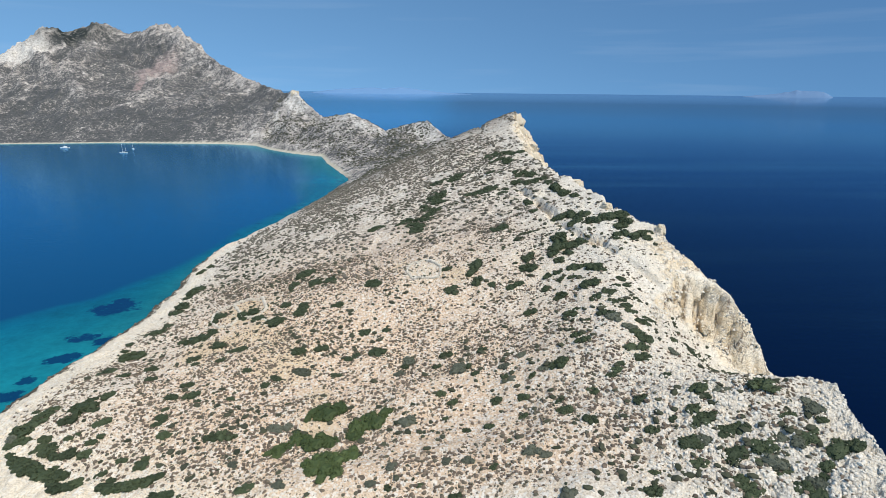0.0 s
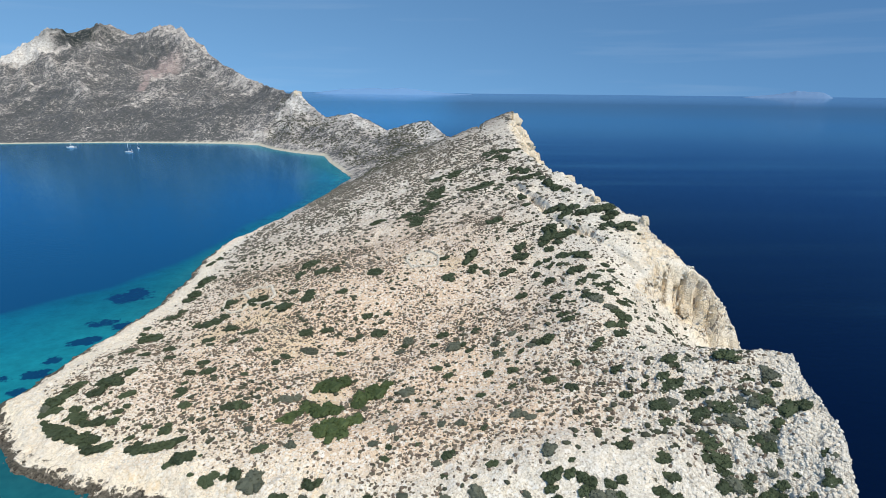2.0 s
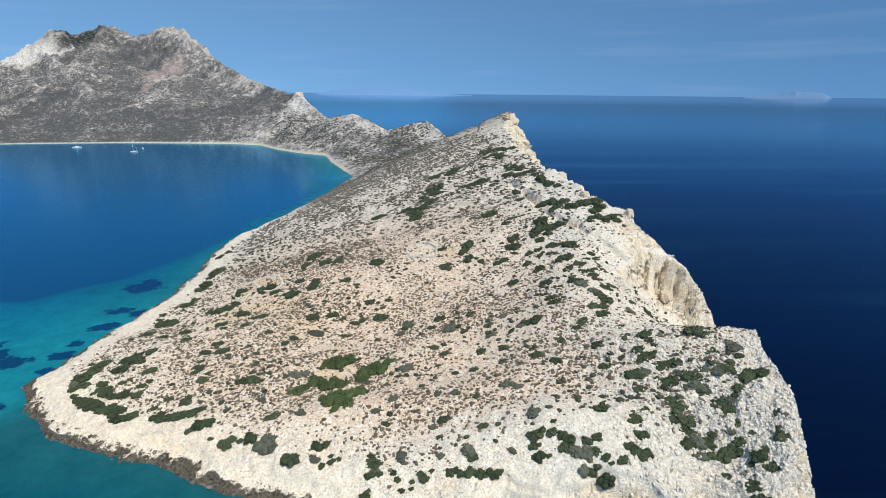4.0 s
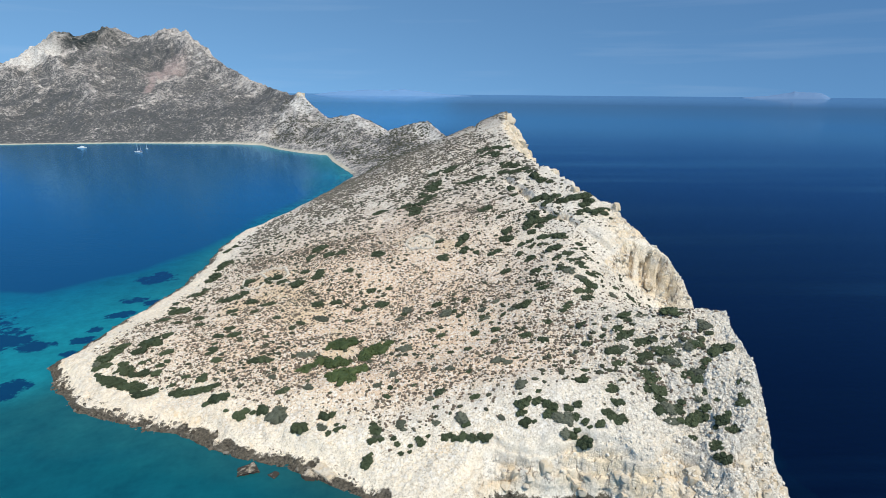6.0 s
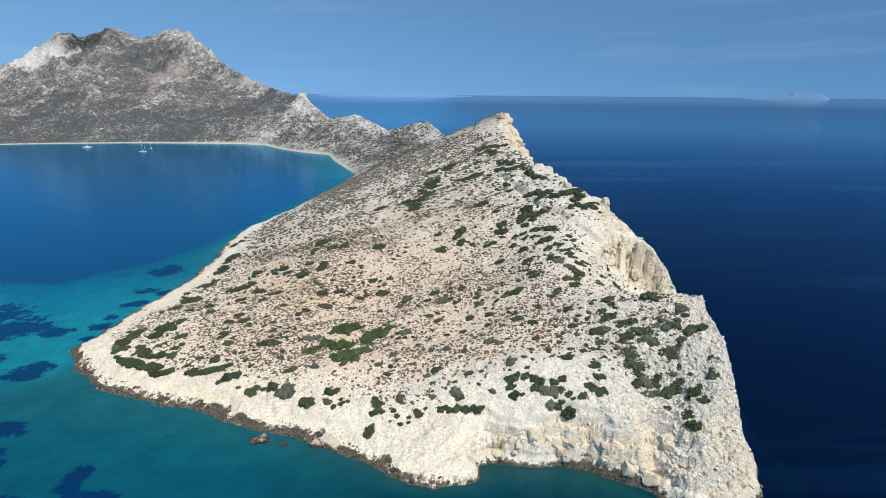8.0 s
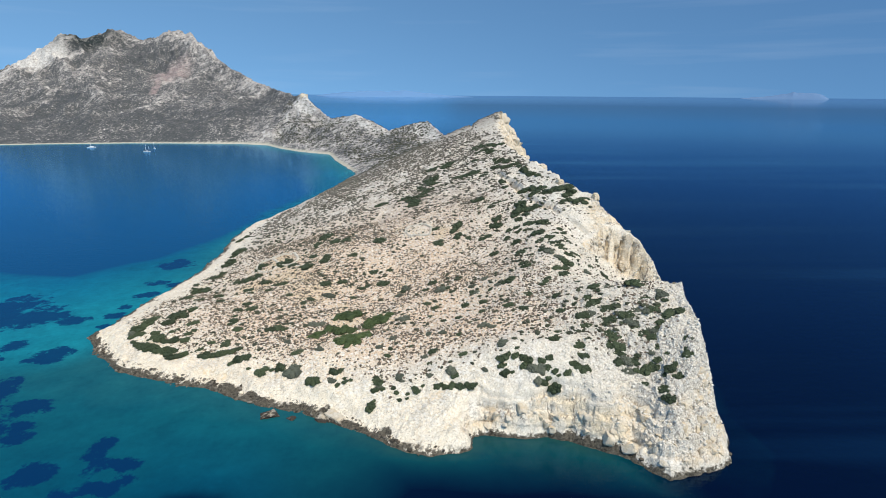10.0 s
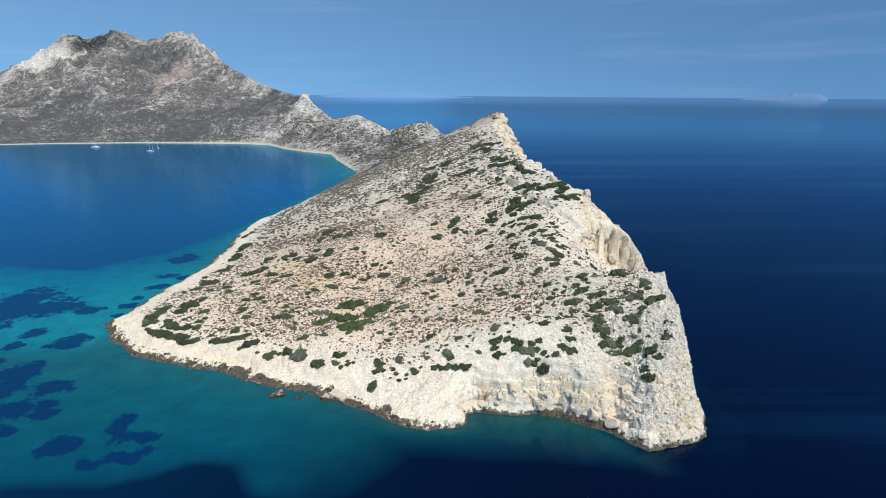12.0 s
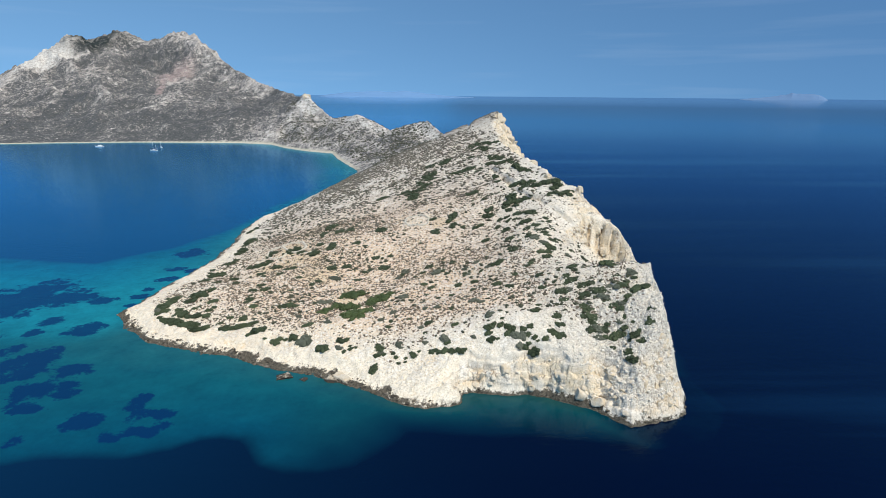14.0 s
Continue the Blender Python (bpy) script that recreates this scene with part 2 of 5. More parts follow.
# upright clefts in the scarp: x, depth, and the heights between which they gape
CLEFTS = [(82.3, 4.0, 24, 34), (87.0, 2.6, 20, 30), (88.8, 3.4, 20, 34), (93.5, 2.0, 22, 33), (78.0, 1.8, 30, 38)]


def crag(x, y, z, cliff):
    """Sideways push of the bare rock, so that blocks stand out of the steep faces."""
    near = smooth(760, 600, y) * cliff
    wx, wz = 1.2 * fbm(x, z, 5, 2, 301), 1.2 * fbm(y, z, 5, 2, 303)
    la, ga = blocks(x + wx, 1.2 * z + wz, 5.0, 4)
    lb, gb = blocks(x + 0.4 * wx, 1.3 * z, 1.9, 5)
    lc, gc = blocks(y + wz, 1.2 * z + wx, 5.0, 6)
    ld, gd = blocks(y + 0.4 * wz, 1.3 * z, 1.9, 7)
    dy = 0.50 * la * smooth(0.0, 0.10, ga) + 0.6 * smooth(0.10, 0.0, ga) + 0.32 * lb * smooth(0.0, 0.12, gb) + 0.25 * smooth(0.14, 0.0, gb)
    dx = 0.50 * lc * smooth(0.0, 0.10, gc) - 0.6 * smooth(0.10, 0.0, gc) + 0.32 * ld * smooth(0.0, 0.12, gd) - 0.25 * smooth(0.14, 0.0, gd)
    calm = 1 - 0.45 * smooth(190, 182, y)
    dx, dy = dx * calm, dy * calm
    # undercut at the foot of the southern bluff
    under = smooth(14, 20, x) * smooth(64, 56, x) * smooth(182, 176, y) * smooth(4.2, 2.6, z)
    dy = dy + under * (2.2 + 2.0 * fbm(x, y * 0, 6, 2, 305))
    # the peak's eastern face: large broken blocks
    peak = smooth(405, 435, y) * smooth(610, 580, y)
    lp, gp = blocks(y + 1.5 * wz, 1.2 * z + 1.5 * wx, 10.0, 9)
    dx = dx + peak * (2.2 * lp * smooth(0.0, 0.10, gp) - 2.0 * smooth(0.08, 0.0, gp))
    # the scarp: tall blocks parted by deep upright clefts
    scarp = smooth(64, 74, x) * smooth(248, 256, y) * smooth(290, 276, y)
    dx, dy = dx * (1 - 0.7 * scarp), dy * (1 - 0.7 * scarp)
    lo, go = blocks(x + 0.8 * wx, 0.45 * z + wz, 7.5, 8)
    dy = dy + scarp * (1.5 * lo * smooth(0.0, 0.08, go) + 1.2 * smooth(0.05, 0.0, go))
    for at, deep, low, high in CLEFTS:
        lean = x - at - 0.10 * (z - 29) + 0.5 * fbm(z, y * 0, 4, 2, 307)
        dy = dy + scarp * deep * np.exp(-(lean / 0.75) ** 2) * smooth(low - 2, low + 1, z) * smooth(high + 2, high - 1, z)
    return near * dx, near * dy


# ---- materials ----
class Nodes:
    """Short hand for building one material's node tree."""

    def __init__(self, name, roughness=0.8, specular=0.3):
        self.mat = bpy.data.materials.new(name)
        self.mat.use_nodes = True
        self.tree = self.mat.node_tree
        self.bsdf = self.tree.nodes["Principled BSDF"]
        self.bsdf.inputs["Roughness"].default_value = roughness
        self.bsdf.inputs["Specular IOR Level"].default_value = specular
        self.pos = self.add("ShaderNodeNewGeometry").outputs["Position"]

    def add(self, kind):
        return self.tree.nodes.new(kind)

    def put(self, value, socket):
        if isinstance(value, (int, float)):
            socket.default_value = value
        elif isinstance(value, tuple):
            socket.default_value = (*value, 1) if len(value) == 3 and socket.type == "RGBA" else value
        else:
            self.tree.links.new(value, socket)

    def noise(self, scale, detail=4, rough=0.55, at=None):
        n = self.add("ShaderNodeTexNoise")
        self.put(at or self.pos, n.inputs["Vector"])
        n.inputs["Scale"].default_value, n.inputs["Detail"].default_value, n.inputs["Roughness"].default_value = scale, detail, rough
        return n.outputs["Fac"]

    def cells(self, scale, feature="F1", at=None, out="Distance"):
        n = self.add("ShaderNodeTexVoronoi")
        n.feature = feature
        self.put(at or self.pos, n.inputs["Vector"])
        n.inputs["Scale"].default_value = scale
        return n.outputs[out]

    def span(self, value, a, b, c=0.0, d=1.0):
        n = self.add("ShaderNodeMapRange")
        self.put(value, n.inputs["Value"])
        for key, v in (("From Min", a), ("From Max", b), ("To Min", c), ("To Max", d)):
            n.inputs[key].default_value = v
        return n.outputs["Result"]

    def math(self, op, a, b=0.0):
        n = self.add("ShaderNodeMath")
        n.operation = op
        self.put(a, n.inputs[0])
        self.put(b, n.inputs[1])
        return n.outputs[0]

    def mix(self, fac, a, b, blend="MIX"):
        n = self.add("ShaderNodeMix")
        n.data_type = "RGBA"
        n.blend_type = blend
        self.put(fac, n.inputs[0])
        self.put(a, n.inputs[6])
        self.put(b, n.inputs[7])
        return n.outputs[2]

    def attr(self, name):
        n = self.add("ShaderNodeAttribute")
        n.attribute_name = name
        return n.outputs["Fac"]

    def height(self):
        n = self.add("ShaderNodeSeparateXYZ")
        self.put(self.pos, n.inputs[0])
        return n.outputs["Z"]

    def stretch(self, sx, sy, sz):
        n = self.add("ShaderNodeVectorMath")
        n.operation = "MULTIPLY"
        self.put(self.pos, n.inputs[0])
        n.inputs[1].default_value = (sx, sy, sz)
        return n.outputs[0]

    def bump(self, value, strength, distance):
        n = self.add("ShaderNodeBump")
        n.inputs["Strength"].default_value, n.inputs["Distance"].default_value = strength, distance
        self.put(value, n.inputs["Height"])
        self.put(n.outputs[0], self.bsdf.inputs["Normal"])

    def colour(self, value):
        self.put(value, self.bsdf.inputs["Base Color"])
        return self.mat


def ground_material():
    """Pale limestone rubble, warm soil, cliff rock, dark wet rock at the waterline, dwarf scrub on the far slopes."""
    n = Nodes("limestone_ground", 0.9, 0.15)
    broad, mid, grain = n.noise(0.035, 5), n.noise(0.35, 5, 0.6), n.noise(2.2, 5, 0.65)
    stone = n.mix(n.span(grain, 0.32, 0.66), (0.44, 0.385, 0.295), (0.77, 0.715, 0.60))
    stone = n.mix(n.span(n.noise(0.12, 5, 0.6), 0.5, 0.72, 0.0, 0.6), stone, (0.76, 0.65, 0.475))
    soil = n.mix(n.span(grain, 0.3, 0.7), (0.50, 0.335, 0.205), (0.73, 0.565, 0.395))
    soilness = n.math("MULTIPLY", n.attr("soil"), n.span(n.math("ADD", mid, n.math("MULTIPLY", broad, 0.6)), 0.40, 0.70))
    near = n.mix(soilness, stone, soil)
    near = n.mix(n.math("MULTIPLY", n.attr("earth"), n.span(mid, 0.15, 0.40)), near, n.mix(grain, (0.54, 0.38, 0.215), (0.72, 0.58, 0.40)))
    near = n.mix(n.math("MULTIPLY", n.attr("cream"), n.span(n.noise(0.2, 5, 0.65), 0.3, 0.6, 0.25, 0.8)), near, n.mix(n.span(grain, 0.3, 0.6), (0.62, 0.50, 0.335), (0.86, 0.75, 0.56)))
    near = n.mix(n.math("MULTIPLY", n.attr("cream"), n.span(n.noise(0.16, 6, 0.7), 0.56, 0.70, 0.0, 0.65)), near, (0.72, 0.52, 0.28))
    # pebbles and dwarf scrub seen as speckle
    for size, edge, share in ((0.9, 0.20, 0.42), (1.5, 0.25, 0.42), (2.3, 0.22, 0.35)):
        speck = n.math("MULTIPLY", n.span(n.cells(size), edge, edge + 0.12, 1.0, 0.0), n.span(mid, 0.30, 0.48))
        near = n.mix(n.math("MULTIPLY", n.math("MULTIPLY", speck, n.attr("scrub")), share), near, (0.19, 0.145, 0.105))
    strewn = n.math("MULTIPLY", n.span(n.noise(0.25, 4, 0.6), 0.30, 0.62, 0.5, 1.0), n.math("SUBTRACT", n.span(n.attr("scrub"), 0.0, 0.8, 0.35, 1.0), n.math("MULTIPLY", n.attr("earth"), 0.8)))
    for size, edge, share in ((0.75, 0.30, 0.75), (1.35, 0.30, 0.7)):
        lump = n.math("ADD", n.cells(size, at=n.stretch(1, 1, 0.7)), n.span(n.noise(size * 1.3, 4, 0.65), 0.3, 0.7, -0.16, 0.16))
        near = n.mix(n.math("MULTIPLY", n.span(lump, edge, edge + 0.10, share, 0.0), strewn), near, n.mix(mid, (0.71, 0.66, 0.565), (0.85, 0.805, 0.715)))
    heath = n.span(n.math("ADD", n.math("MULTIPLY", n.noise(0.9, 6, 0.72, n.stretch(1, 0.6, 1)), 0.7), n.math("MULTIPLY", n.noise(0.11, 4, 0.6), 0.3)), 0.45, 0.54, 0.0, 0.55)
    near = n.mix(n.math("MULTIPLY", heath, n.attr("heath")), near, n.mix(grain, (0.19, 0.145, 0.108), (0.34, 0.25, 0.19)))
    # rubbly rock of the south-eastern shoulder: shade of hollows painted grey between pale blocks
    hollow_shade = n.span(n.noise(1.9, 6, 0.72), 0.50, 0.40, 0.0, 0.75)
    near = n.mix(n.math("MULTIPLY", n.attr("rocky"), hollow_shade), near, (0.35, 0.32, 0.27))
    # darker pit shade painted into the spur's colour
    pock_shade = n.span(n.noise(1.1, 7, 0.78), 0.49, 0.41, 0.0, 0.9)
    near = n.mix(n.math("MULTIPLY", n.attr("spur"), pock_shade), near, (0.20, 0.18, 0.15))
    # sparser dark pits in the colour of the cream shore
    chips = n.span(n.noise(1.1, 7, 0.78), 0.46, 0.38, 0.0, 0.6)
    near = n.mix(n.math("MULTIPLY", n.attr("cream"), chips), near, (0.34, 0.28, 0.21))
    # cliff: cream rock, ochre streaks, fissures
    rockn = n.noise(0.16, 6, 0.62, n.stretch(1, 1, 0.55))
    rock = n.mix(n.span(rockn, 0.40, 0.62), (0.74, 0.685, 0.575), (0.66, 0.52, 0.34))
    rock = n.mix(n.span(n.noise(0.45, 6, 0.65), 0.50, 0.70), rock, (0.80, 0.755, 0.665))
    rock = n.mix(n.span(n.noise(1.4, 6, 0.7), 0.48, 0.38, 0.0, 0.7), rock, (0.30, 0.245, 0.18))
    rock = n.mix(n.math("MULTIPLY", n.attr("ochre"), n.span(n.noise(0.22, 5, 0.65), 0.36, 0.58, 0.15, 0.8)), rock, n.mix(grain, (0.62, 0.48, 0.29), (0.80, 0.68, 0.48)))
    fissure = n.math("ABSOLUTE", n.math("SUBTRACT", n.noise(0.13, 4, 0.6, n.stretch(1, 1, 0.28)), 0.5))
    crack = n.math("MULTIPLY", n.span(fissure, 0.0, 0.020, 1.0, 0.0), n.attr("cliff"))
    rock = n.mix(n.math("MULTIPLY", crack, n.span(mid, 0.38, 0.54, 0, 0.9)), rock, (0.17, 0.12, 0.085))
    col = n.mix(n.attr("cliff"), near, rock)
    # far slopes: grey-green dwarf scrub with haze toned in, over rubble
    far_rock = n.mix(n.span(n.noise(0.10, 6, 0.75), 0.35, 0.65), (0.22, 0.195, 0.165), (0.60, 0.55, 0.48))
    stony = n.math("ADD", n.math("MULTIPLY", n.noise(0.012, 5, 0.6, n.stretch(1, 0.8, 1.4)), 0.5), n.math("MULTIPLY", n.noise(0.06, 5, 0.65), 0.5))
    stony = n.math("ADD", stony, n.math("ADD", n.math("MULTIPLY", n.attr("bare"), 0.22), n.math("MULTIPLY", n.attr("rib"), 0.07)))
    far_soil = n.mix(n.span(stony, 0.42, 0.62), (0.125, 0.116, 0.106), (0.30, 0.27, 0.238))
    far_soil = n.mix(n.span(n.noise(0.20, 5, 0.75), 0.56, 0.64), far_soil, far_rock)
    slab = n.math("ADD", n.math("MULTIPLY", stony, 0.5), n.math("MULTIPLY", n.noise(0.085, 7, 0.75), 0.5))
    # cool, lifted darks of the scrub are haze put into its colour
    hazed_tuft = n.mix(n.span(n.noise(0.3, 4, 0.7), 0.36, 0.64), (0.042, 0.046, 0.046), (0.098, 0.098, 0.092))
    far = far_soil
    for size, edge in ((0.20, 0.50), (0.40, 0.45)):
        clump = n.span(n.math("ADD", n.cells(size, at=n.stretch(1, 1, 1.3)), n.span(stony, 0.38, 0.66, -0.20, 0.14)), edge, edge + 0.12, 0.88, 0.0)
        far = n.mix(clump, far, hazed_tuft)
    far = n.mix(n.span(slab, 0.57, 0.605, 0.0, 0.9), far, far_rock)
    far = n.mix(n.span(n.math("ADD", n.attr("bare"), n.span(n.noise(0.04, 6, 0.7), 0.3, 0.7, -0.35, 0.35)), 0.75, 0.95), far, n.mix(n.span(n.noise(0.2, 5, 0.7), 0.35, 0.6), (0.26, 0.24, 0.21), (0.62, 0.58, 0.51)))
    far = n.mix(n.math("MULTIPLY", n.attr("scree"), n.span(n.noise(0.12, 6, 0.7), 0.36, 0.60, 0.1, 0.95)), far, n.mix(grain, (0.24, 0.165, 0.145), (0.36, 0.29, 0.26)))
    # darker patch on the mountain's flank beside the white peak
    far = n.mix(n.math("MULTIPLY", n.attr("dark_flank"), n.span(n.noise(0.10, 6, 0.75), 0.34, 0.48)), far, (0.022, 0.028, 0.026))
    far = n.mix(n.attr("beach"), far, (0.47, 0.42, 0.32))
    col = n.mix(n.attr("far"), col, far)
    # dark lichen and wet band above the waterline
    wet = n.span(n.math("SUBTRACT", n.math("ADD", n.height(), n.span(n.noise(0.55, 6, 0.7), 0.3, 0.7, -1.3, 1.3)), n.math("MULTIPLY", n.attr("tide"), 2.2)), 0.5, 1.2, 1.0, 0.0)
    wet = n.math("MAXIMUM", n.math("MULTIPLY", wet, n.attr("wet")), n.span(n.math("ADD", n.attr("reef"), n.span(mid, 0.3, 0.7, -0.3, 0.3)), 0.4, 0.65))
    col = n.mix(wet, col, n.mix(n.span(n.noise(1.3, 6, 0.72), 0.36, 0.66), (0.026, 0.023, 0.017), (0.165, 0.142, 0.104)))
    # fine cracked relief of the bare rock
    joint = n.add("ShaderNodeVectorMath")
    joint.operation = "ADD"
    shake = n.add("ShaderNodeTexNoise")
    shake.inputs["Scale"].default_value, shake.inputs["Detail"].default_value = 0.6, 4
    n.put(n.pos, shake.inputs["Vector"])
    n.put(n.stretch(1, 1, 1), joint.inputs[0])
    n.put(shake.outputs["Color"], joint.inputs[1])
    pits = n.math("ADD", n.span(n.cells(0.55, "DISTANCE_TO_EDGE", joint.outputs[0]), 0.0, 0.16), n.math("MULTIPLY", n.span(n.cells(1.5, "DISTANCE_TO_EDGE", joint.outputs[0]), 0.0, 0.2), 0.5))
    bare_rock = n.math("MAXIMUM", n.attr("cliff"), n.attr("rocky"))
    # crevices darkened in colour along the same joints
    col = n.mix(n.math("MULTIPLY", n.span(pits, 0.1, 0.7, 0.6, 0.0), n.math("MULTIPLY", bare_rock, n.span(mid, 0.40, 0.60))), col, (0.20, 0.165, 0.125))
    relief = n.math("ADD", n.math("MULTIPLY", n.noise(1.5, 8, 0.75), 1.0), n.math("ADD", mid, n.math("MULTIPLY", crack, -0.4)))
    n.bump(n.math("ADD", relief, n.math("MULTIPLY", n.math("MULTIPLY", pits, bare_rock), 0.3)), 0.7, 0.55)
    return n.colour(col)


def sea_material():
    """Clear sea: turquoise over shallow sand, dark over seagrass, navy over deep water."""
    n = Nodes("sea_water", 0.13, 0.22)
    wob = n.span(n.noise(0.06, 5, 0.6), 0.3, 0.7, -0.06, 0.06)
    t = n.math("ADD", n.attr("depth"), n.math("ADD", wob, n.span(n.noise(0.022, 5, 0.6), 0.3, 0.7, -0.08, 0.08)))
    shallow = n.mix(n.span(t, 0.0, 0.30), (0.016, 0.064, 0.056), (0.003, 0.050, 0.056))
    sand = n.mix(n.span(t, 0.3, 0.95), shallow, (0.001, 0.028, 0.048))
    sand = n.mix(n.attr("sand"), sand, n.mix(n.span(t, 0.1, 0.9), (0.009, 0.215, 0.245), (0.002, 0.160, 0.240)))
    mottle = n.math("ADD", n.span(n.noise(0.10, 6, 0.65), 0.3, 0.7, -0.3, 0.3), n.span(n.noise(0.5, 4, 0.6), 0.3, 0.7, -0.12, 0.12))
    sand = n.mix(n.span(mottle, -0.35, 0.35, 0.48, 0.0), sand, (0.001, 0.030, 0.050))
    deep0 = n.mix(n.span(n.noise(0.004, 4), 0.35, 0.65), (0.00006, 0.0013, 0.0095), (0.0001, 0.0021, 0.014))
    # bay's own blue, lifted in colour to take in the sky's sheen
    deep = n.mix(n.attr("bay"), deep0, (0.0035, 0.078, 0.182))
    edge = n.math("ADD", n.math("MULTIPLY", n.span(t, 0.84, 1.40), n.attr("crisp")),
                  n.math("MULTIPLY", n.span(t, 0.25, 1.3), n.math("SUBTRACT", 1.0, n.attr("crisp"))))
    col = n.mix(edge, sand, deep)
    open_sea = n.math("SUBTRACT", 1.0, n.attr("bay"))
    slick = n.noise(1.0, 5, 0.6, n.stretch(0.0009, 0.009, 0))
    col = n.mix(n.math("MULTIPLY", n.span(slick, 0.56, 0.70, 0.0, 0.3), open_sea), col, (0.004, 0.040, 0.110))
    weed = n.math("ADD", n.attr("weed"), n.math("MULTIPLY", n.span(n.noise(0.12, 8, 0.72), 0.3, 0.7, -0.66, 0.66), n.span(n.attr("weed"), 0.05, 0.40)))
    col = n.mix(n.span(weed, 0.44, 0.68, 0.0, 0.88), col, (0.001, 0.019, 0.072))
    wave = n.math("ADD", n.noise(0.22, 4, 0.6, n.stretch(0.7, 1.6, 1)), n.math("MULTIPLY", n.noise(0.9, 3, 0.6), 0.35))
    # water body and mirror-like skin, shared by Fresnel's law; reflections tinted blue in colour
    body, skin, share, both, ripple = (n.add("ShaderNodeBsdfDiffuse"), n.add("ShaderNodeBsdfGlossy"), n.add("ShaderNodeFresnel"),
                                       n.add("ShaderNodeMixShader"), n.add("ShaderNodeBump"))
    ripple.inputs["Strength"].default_value, ripple.inputs["Distance"].default_value = 0.17, 0.5
    n.put(n.math("MULTIPLY", wave, n.span(n.attr("calm"), 0, 1, 1.0, 0.12)), ripple.inputs["Height"])
    n.put(col, body.inputs["Color"])
    # far water's reflection is paled with distance, standing in for haze
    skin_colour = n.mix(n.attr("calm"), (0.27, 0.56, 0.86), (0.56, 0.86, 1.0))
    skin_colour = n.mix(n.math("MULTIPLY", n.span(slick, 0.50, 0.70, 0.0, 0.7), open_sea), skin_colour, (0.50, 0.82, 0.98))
    n.put(n.mix(n.attr("offing_haze"), skin_colour, (0.86, 0.95, 1.0)), skin.inputs["Color"])
    skin.inputs["Roughness"].default_value = 0.13
    share.inputs["IOR"].default_value = 1.333
    n.put(ripple.outputs[0], skin.inputs["Normal"])
    n.put(ripple.outputs[0], share.inputs["Normal"])
    # painted haze overrides Fresnel's share towards the horizon
    n.put(n.math("MAXIMUM", n.math("MULTIPLY", share.outputs[0], 0.95), n.math("MULTIPLY", n.attr("offing_haze"), 0.93)), both.inputs[0])
    n.put(body.outputs[0], both.inputs[1])
    n.put(skin.outputs[0], both.inputs[2])
    n.put(both.outputs[0], n.tree.nodes["Material Output"].inputs["Surface"])
    n.tree.nodes.remove(n.bsdf)
    return n.mat


def leaf_material(name, dark, light):
    n = Nodes(name, 0.65, 0.25)
    info = n.add("ShaderNodeObjectInfo").outputs["Random"]
    tone = n.math("ADD", n.math("MULTIPLY", n.noise(1.6, 4, 0.6), 0.8), n.math("MULTIPLY", info, 0.45))
    n.bump(n.noise(3.0, 4, 0.7), 0.6, 0.3)
    return n.colour(n.mix(n.span(tone, 0.3, 0.95), dark, light))


def scatter_material(name, tones, roughness=0.9):
    """For many small pieces in one mesh: a tone of its own for each piece."""
    n = Nodes(name, roughness, 0.2)
    r = n.add("ShaderNodeNewGeometry").outputs["Random Per Island"]
    col = n.mix(n.span(r, 0.0, 0.5), tones[0], tones[1])
    col = n.mix(n.span(r, 0.5, 1.0), col, tones[2])
    col = n.mix(n.span(n.noise(4.0, 4, 0.6), 0.35, 0.7, 0.0, 0.4), col, tones[0])
    return n.colour(col)


GROUND, SEA = ground_material(), sea_material()
LEAF_DARK = leaf_material("dark_green_leaves", (0.026, 0.037, 0.017), (0.064, 0.083, 0.038))
LEAF_BRIGHT = leaf_material("bright_green_leaves", (0.032, 0.048, 0.015), (0.076, 0.104, 0.034))
LEAF_GREY = leaf_material("grey_green_leaves", (0.052, 0.060, 0.040), (0.115, 0.122, 0.084))
SCRUB = scatter_material("dry_dwarf_scrub", [(0.085, 0.068, 0.050), (0.20, 0.150, 0.108), (0.100, 0.098, 0.064)])
LOW_SHRUB = scatter_material("dark_low_shrubs", [(0.032, 0.038, 0.022), (0.075, 0.078, 0.048), (0.055, 0.058, 0.038)])
HILL_SCRUB = scatter_material("grey_green_scrub", [(0.080, 0.072, 0.054), (0.175, 0.150, 0.116), (0.105, 0.102, 0.074)])
NECK_SCRUB = scatter_material("dark_hill_scrub", [(0.048, 0.050, 0.034), (0.100, 0.096, 0.068), (0.066, 0.070, 0.048)])
RUBBLE = scatter_material("pale_limestone_rubble", [(0.48, 0.43, 0.35), (0.70, 0.65, 0.55), (0.62, 0.55, 0.44)])
SHORE_ROCK = scatter_material("dark_shore_rock", [(0.048, 0.040, 0.029), (0.115, 0.094, 0.067), (0.24, 0.21, 0.165)])


